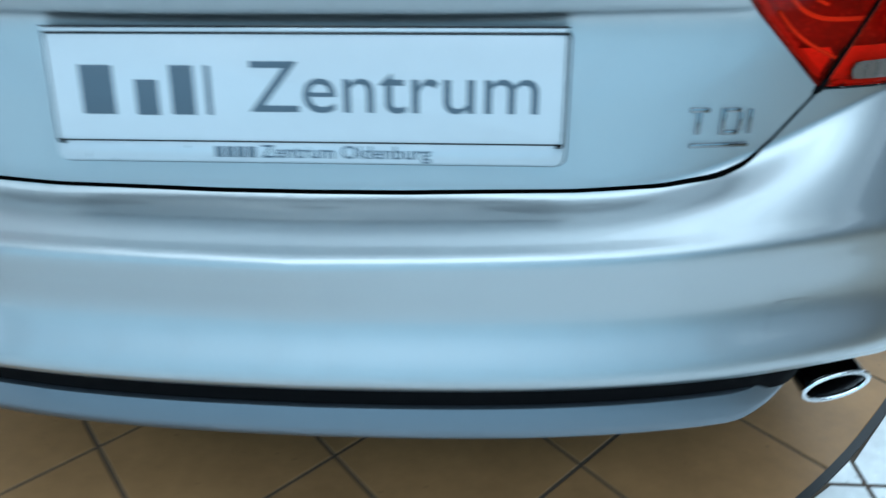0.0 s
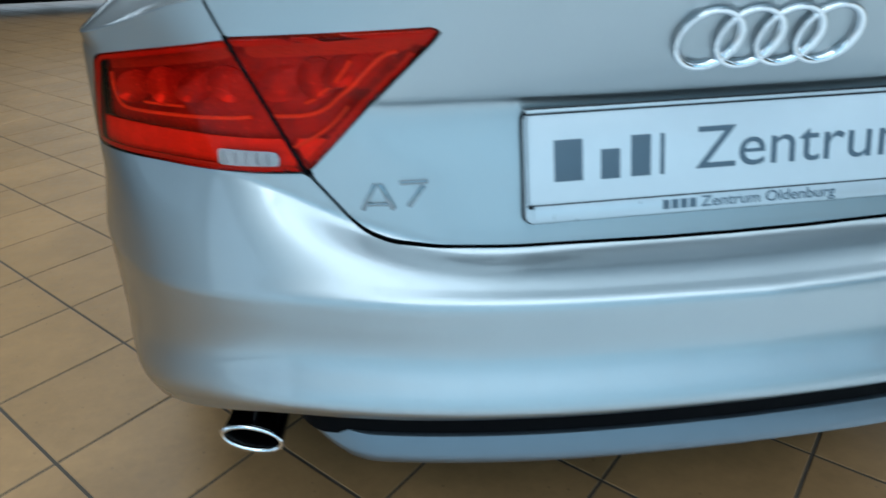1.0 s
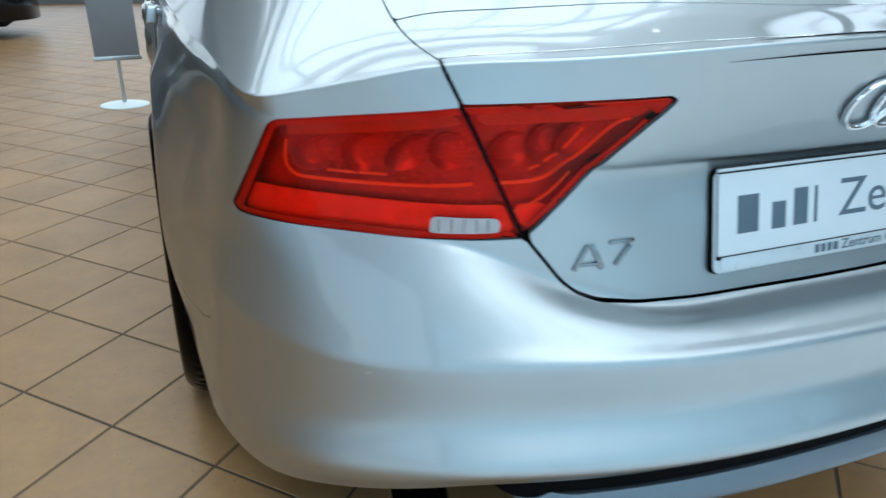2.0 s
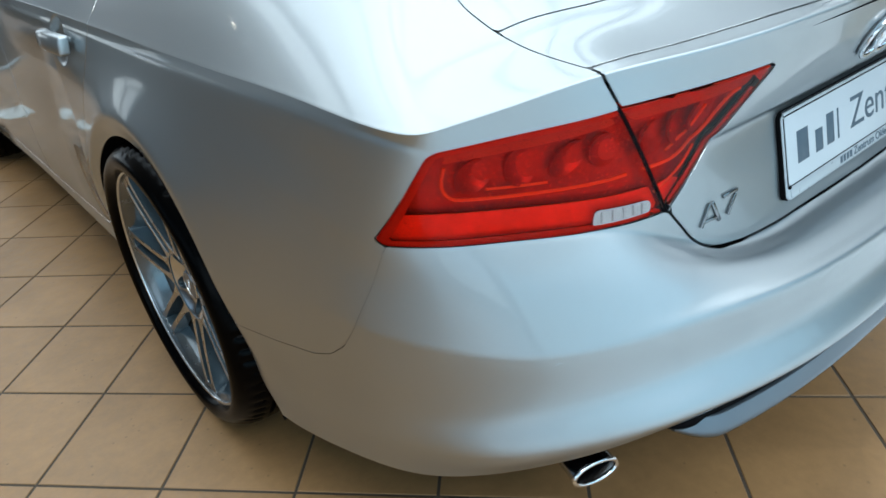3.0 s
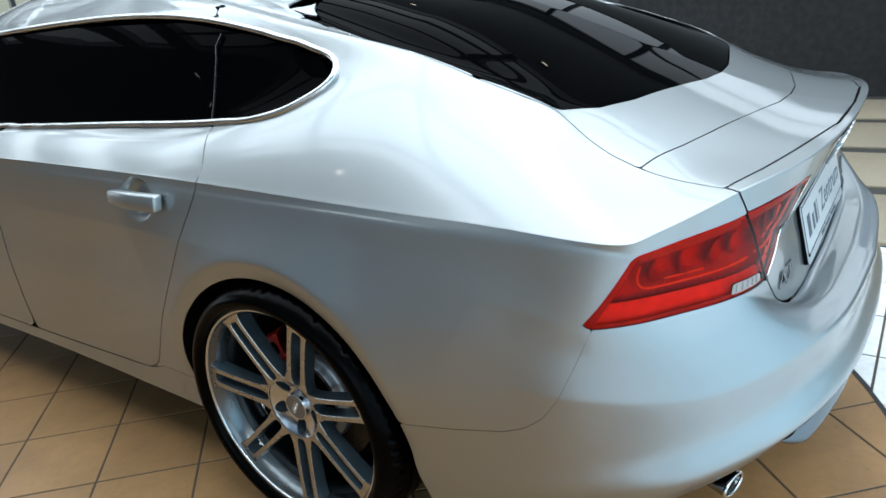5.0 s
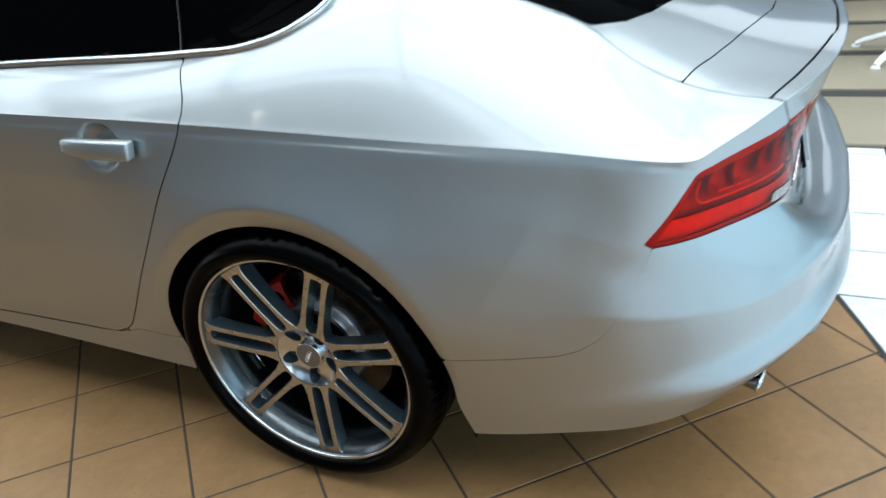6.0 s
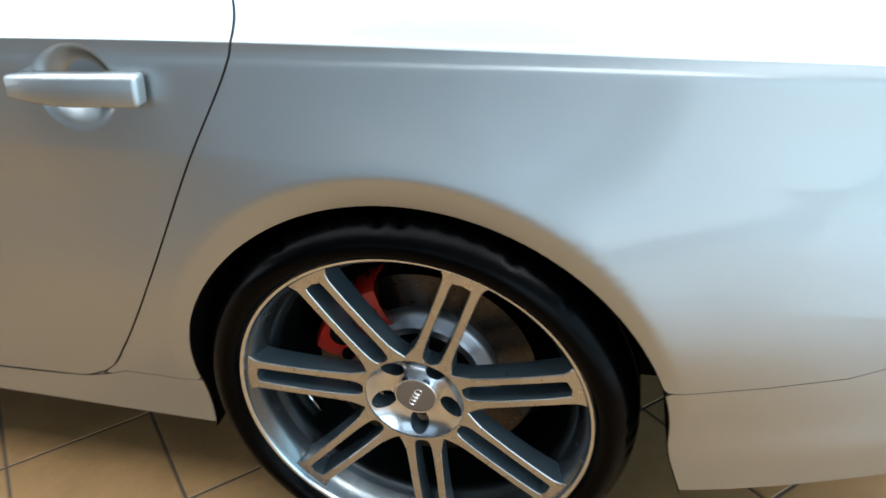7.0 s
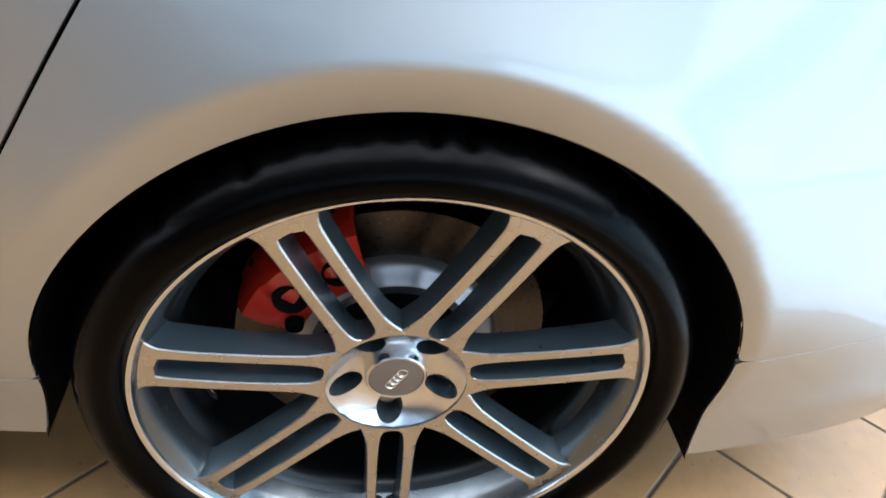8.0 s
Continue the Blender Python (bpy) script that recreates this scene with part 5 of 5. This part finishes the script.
for k in range(5):                                           # broad ribs towards the front of the hall
    box(ce, (ROOF_X0, 6.4 + 1.5 * k, TOP + .02), (ROOF_X1, 6.95 + 1.5 * k, TOP + .22))
tagged(part("ceiling", ce, CEIL, None, "", False), "pale grey ceiling round a long glazed roof light", "ceiling", kind="structure")
bars = bmesh.new()
for k in range(5):                                           # rafters across, with slimmer bars along between the panes
    y = ROOF_Y0 + 1.4 + 2.7 * k
    box(bars, (ROOF_X0, y - 0.05, TOP + 0.02), (ROOF_X1, y + 0.05, TOP + 0.2))
for k in range(6):
    x = ROOF_X0 + 0.65 + 1.22 * k
    box(bars, (x - 0.035, ROOF_Y0, TOP + 0.03), (x + 0.035, 6.4, TOP + 0.19))
tagged(part("trim", bars, MULLION, None, "", False), "dark glazing bars of the roof light", "glazing bars", kind="structure")

# ---- floor: tan tiles laid diagonally, white tiles past a curved black border ----
ARC_X, ARC_Y, ARC_R = -0.68, 1.94, 2.19


def tan_side(x, y):
    """Metres inside the tan floor, and the outward direction of its border there."""
    if x > ARC_X and y < ARC_Y:
        d = Vector((x - ARC_X, y - ARC_Y))
        return ARC_R - d.length, d.normalized()
    if x <= ARC_X:
        return y - (ARC_Y - ARC_R), Vector((0, -1))
    return ARC_X + ARC_R - x, Vector((1, 0))


def clipped(poly, keep):
    """The outline cut along the border, on the tan side (keep 1) or the white side (-1)."""
    cx, cy = sum(p[0] for p in poly) / len(poly), sum(p[1] for p in poly) / len(poly)
    d0, n = tan_side(cx, cy)
    edge = 0.008

    def f(p):
        return keep * (d0 - (p[0] - cx) * n.x - (p[1] - cy) * n.y) - edge
    out = []
    for a, b in zip(poly, poly[1:] + poly[:1]):
        fa, fb = f(a), f(b)
        if fa >= 0:
            out.append(a)
        if (fa >= 0) != (fb >= 0):
            t = fa / (fa - fb)
            out.append((a[0] + (b[0] - a[0]) * t, a[1] + (b[1] - a[1]) * t))
    return out


def tile_rings(poly, z=0.0):
    """Vertices and faces of one tile with a small rounded edge."""
    cx, cy = sum(p[0] for p in poly) / len(poly), sum(p[1] for p in poly) / len(poly)
    k = len(poly)
    v, f = [], []
    for inset, h in ((0.0, -0.010), (0.0, -0.0009), (0.0012, -0.0002), (0.0028, 0.0)):
        for x, y in poly:
            d = math.hypot(x - cx, y - cy)
            s = (d - inset) / d
            v.append((cx + (x - cx) * s, cy + (y - cy) * s, z + h))
    for r in range(3):
        for i in range(k):
            f.append((r * k + i, r * k + (i + 1) % k, (r + 1) * k + (i + 1) % k, (r + 1) * k + i))
    f.append(tuple(3 * k + i for i in range(k)))
    return v, f


def tile_mesh(name, v, f, m):
    me = bpy.data.meshes.new(name)
    me.from_pydata(v, [], f)
    me.materials.append(m)
    return me


fl = bmesh.new()
box(fl, (X0 - .3, Y0 - .3, -0.15), (X1 + .3, Y1 + .3, -0.0022))
floor = tagged(part("floor", fl, JOINT, None, "", False), "tan and white ceramic tiles with dark joints", "floor", kind="structure")
HX, HY, GAP = 0.21215, 0.224, 0.0050
SKEW = 0.024
LEAN = SKEW * HY
whole_v, whole_f = tile_rings([(HX - GAP, 0), (LEAN, HY - GAP), (-HX + GAP, 0), (-LEAN, -HY + GAP)])
tan_one = tile_mesh("tile", whole_v, whole_f, TAN)
far_v, far_f = [], []
for i in range(-42, 56):
    for j in range(-40, 76):
        if (i + j) % 2 == 0:
            continue
        cy = 0.301 + HY * j
        cx = -0.487 + HX * i + SKEW * HY * j
        if not (X0 - .2 < cx < X1 and Y0 < cy < Y1 + .2):
            continue
        d, _ = tan_side(cx, cy)
        if d < -0.2:
            continue
        near_ = -2.75 < cx < 1.2 and -0.6 < cy < 5.3
        if d > 0.24 and near_:
            t = new("tile", tan_one)
            t.location = (cx, cy, 0)
            t.parent = floor
            continue
        poly = [(cx + HX - GAP, cy), (cx + LEAN, cy + HY - GAP), (cx - HX + GAP, cy), (cx - LEAN, cy - HY + GAP)]
        if d < 0.24:
            poly = clipped(poly, 1)
            if len(poly) < 3:
                continue
        v, f = tile_rings(poly)
        o = len(far_v)
        far_v += v
        far_f += [tuple(o + q for q in face) for face in f]
rest = new("tile_field", tile_mesh("tile_field", far_v, far_f, TAN))
rest.parent = floor
tagged(rest, "tan ceramic tiles further off", kind="stuff")
S = 0.302
white_one = tile_mesh("tile", *tile_rings([(S / 2 - .004, S / 2 - .004), (-S / 2 + .004, S / 2 - .004), (-S / 2 + .004, -S / 2 + .004), (S / 2 - .004, -S / 2 + .004)]), WHITE)
far_v, far_f = [], []
for i in range(-32, 36):
    for j in range(-30, 58):
        cx, cy = 0.22 - S / 2 + S * i, 0.28 - S / 2 + S * j
        if not (X0 - .1 < cx < X1 and Y0 < cy < Y1):
            continue
        d, _ = tan_side(cx, cy)
        if d > 0.22:
            continue
        if d < -0.24 and -0.5 < cx < 1.7 and -1.2 < cy < 1.2:
            t = new("tile", white_one)
            t.location = (cx, cy, 0)
            t.parent = floor
            continue
        h = S / 2 - .004
        poly = [(cx + h, cy + h), (cx - h, cy + h), (cx - h, cy - h), (cx + h, cy - h)]
        if d > -0.24:
            poly = clipped(poly, -1)
            if len(poly) < 3:
                continue
        v, f = tile_rings(poly)
        o = len(far_v)
        far_v += v
        far_f += [tuple(o + q for q in face) for face in f]
rest = new("tile_field", tile_mesh("tile_field", far_v, far_f, WHITE))
rest.parent = floor
tagged(rest, "white ceramic tiles further off", kind="stuff")
arc = bmesh.new()
rim_ = [arc.verts.new((ARC_X + (ARC_R + o) * math.cos(q), ARC_Y + (ARC_R + o) * math.sin(q), z)) for q in np.linspace(-math.pi / 2, 0, 61) for o, z in ((-.007, -.004), (-.007, .0005), (.007, .0005), (.007, -.004))]
for k in range(60):
    for e in range(3):
        arc.faces.new((rim_[4 * k + e], rim_[4 * k + e + 1], rim_[4 * k + e + 5], rim_[4 * k + e + 4]))
bmesh.ops.recalc_face_normals(arc, faces=arc.faces)
tagged(part("trim", arc, BORDER, None), "curved black strip between tan and white tiles", "floor trim", kind="structure")

# beige boards with dark strips beyond the white tiles, and the dark back of the room
BOARD = material("beige_floor_board", (0.27, 0.23, 0.165), 0.5, vary=0.08, scale=3, bump=0.1, bump_scale=60)
BLACKBACK = material("dark_curtain", (0.010, 0.010, 0.011), 0.9, vary=0.2, scale=2)
STRIP = material("dark_floor_strip", (0.035, 0.033, 0.03), 0.6, vary=0.15, scale=6)
for k in range(4):
    b_ = rounded_box(0.69, 7.0, 0.02, 0.004, 2)
    tagged(part("floor_board", turned(b_, pose(1.50 + 0.345 + 0.83 * k, -2.2, 0.0105)), BOARD, None), "wide beige floor board beside the white tiles", "floor board", group="floor boards", kind="structure")
st = bmesh.new()
box(st, (1.50, -5.7, -0.002), (4.86, 1.3, 0.008))
tagged(part("trim", st, STRIP, None, "", False), "dark recessed strips between the boards", "floor trim", kind="structure")
cu = bmesh.new()
box(cu, (4.9, -6.0, 0.0), (5.1, 2.5, 1.15))
tagged(part("wall_8", cu, BLACKBACK, None, "", False), "dark partition behind the boards", "partition", kind="structure")
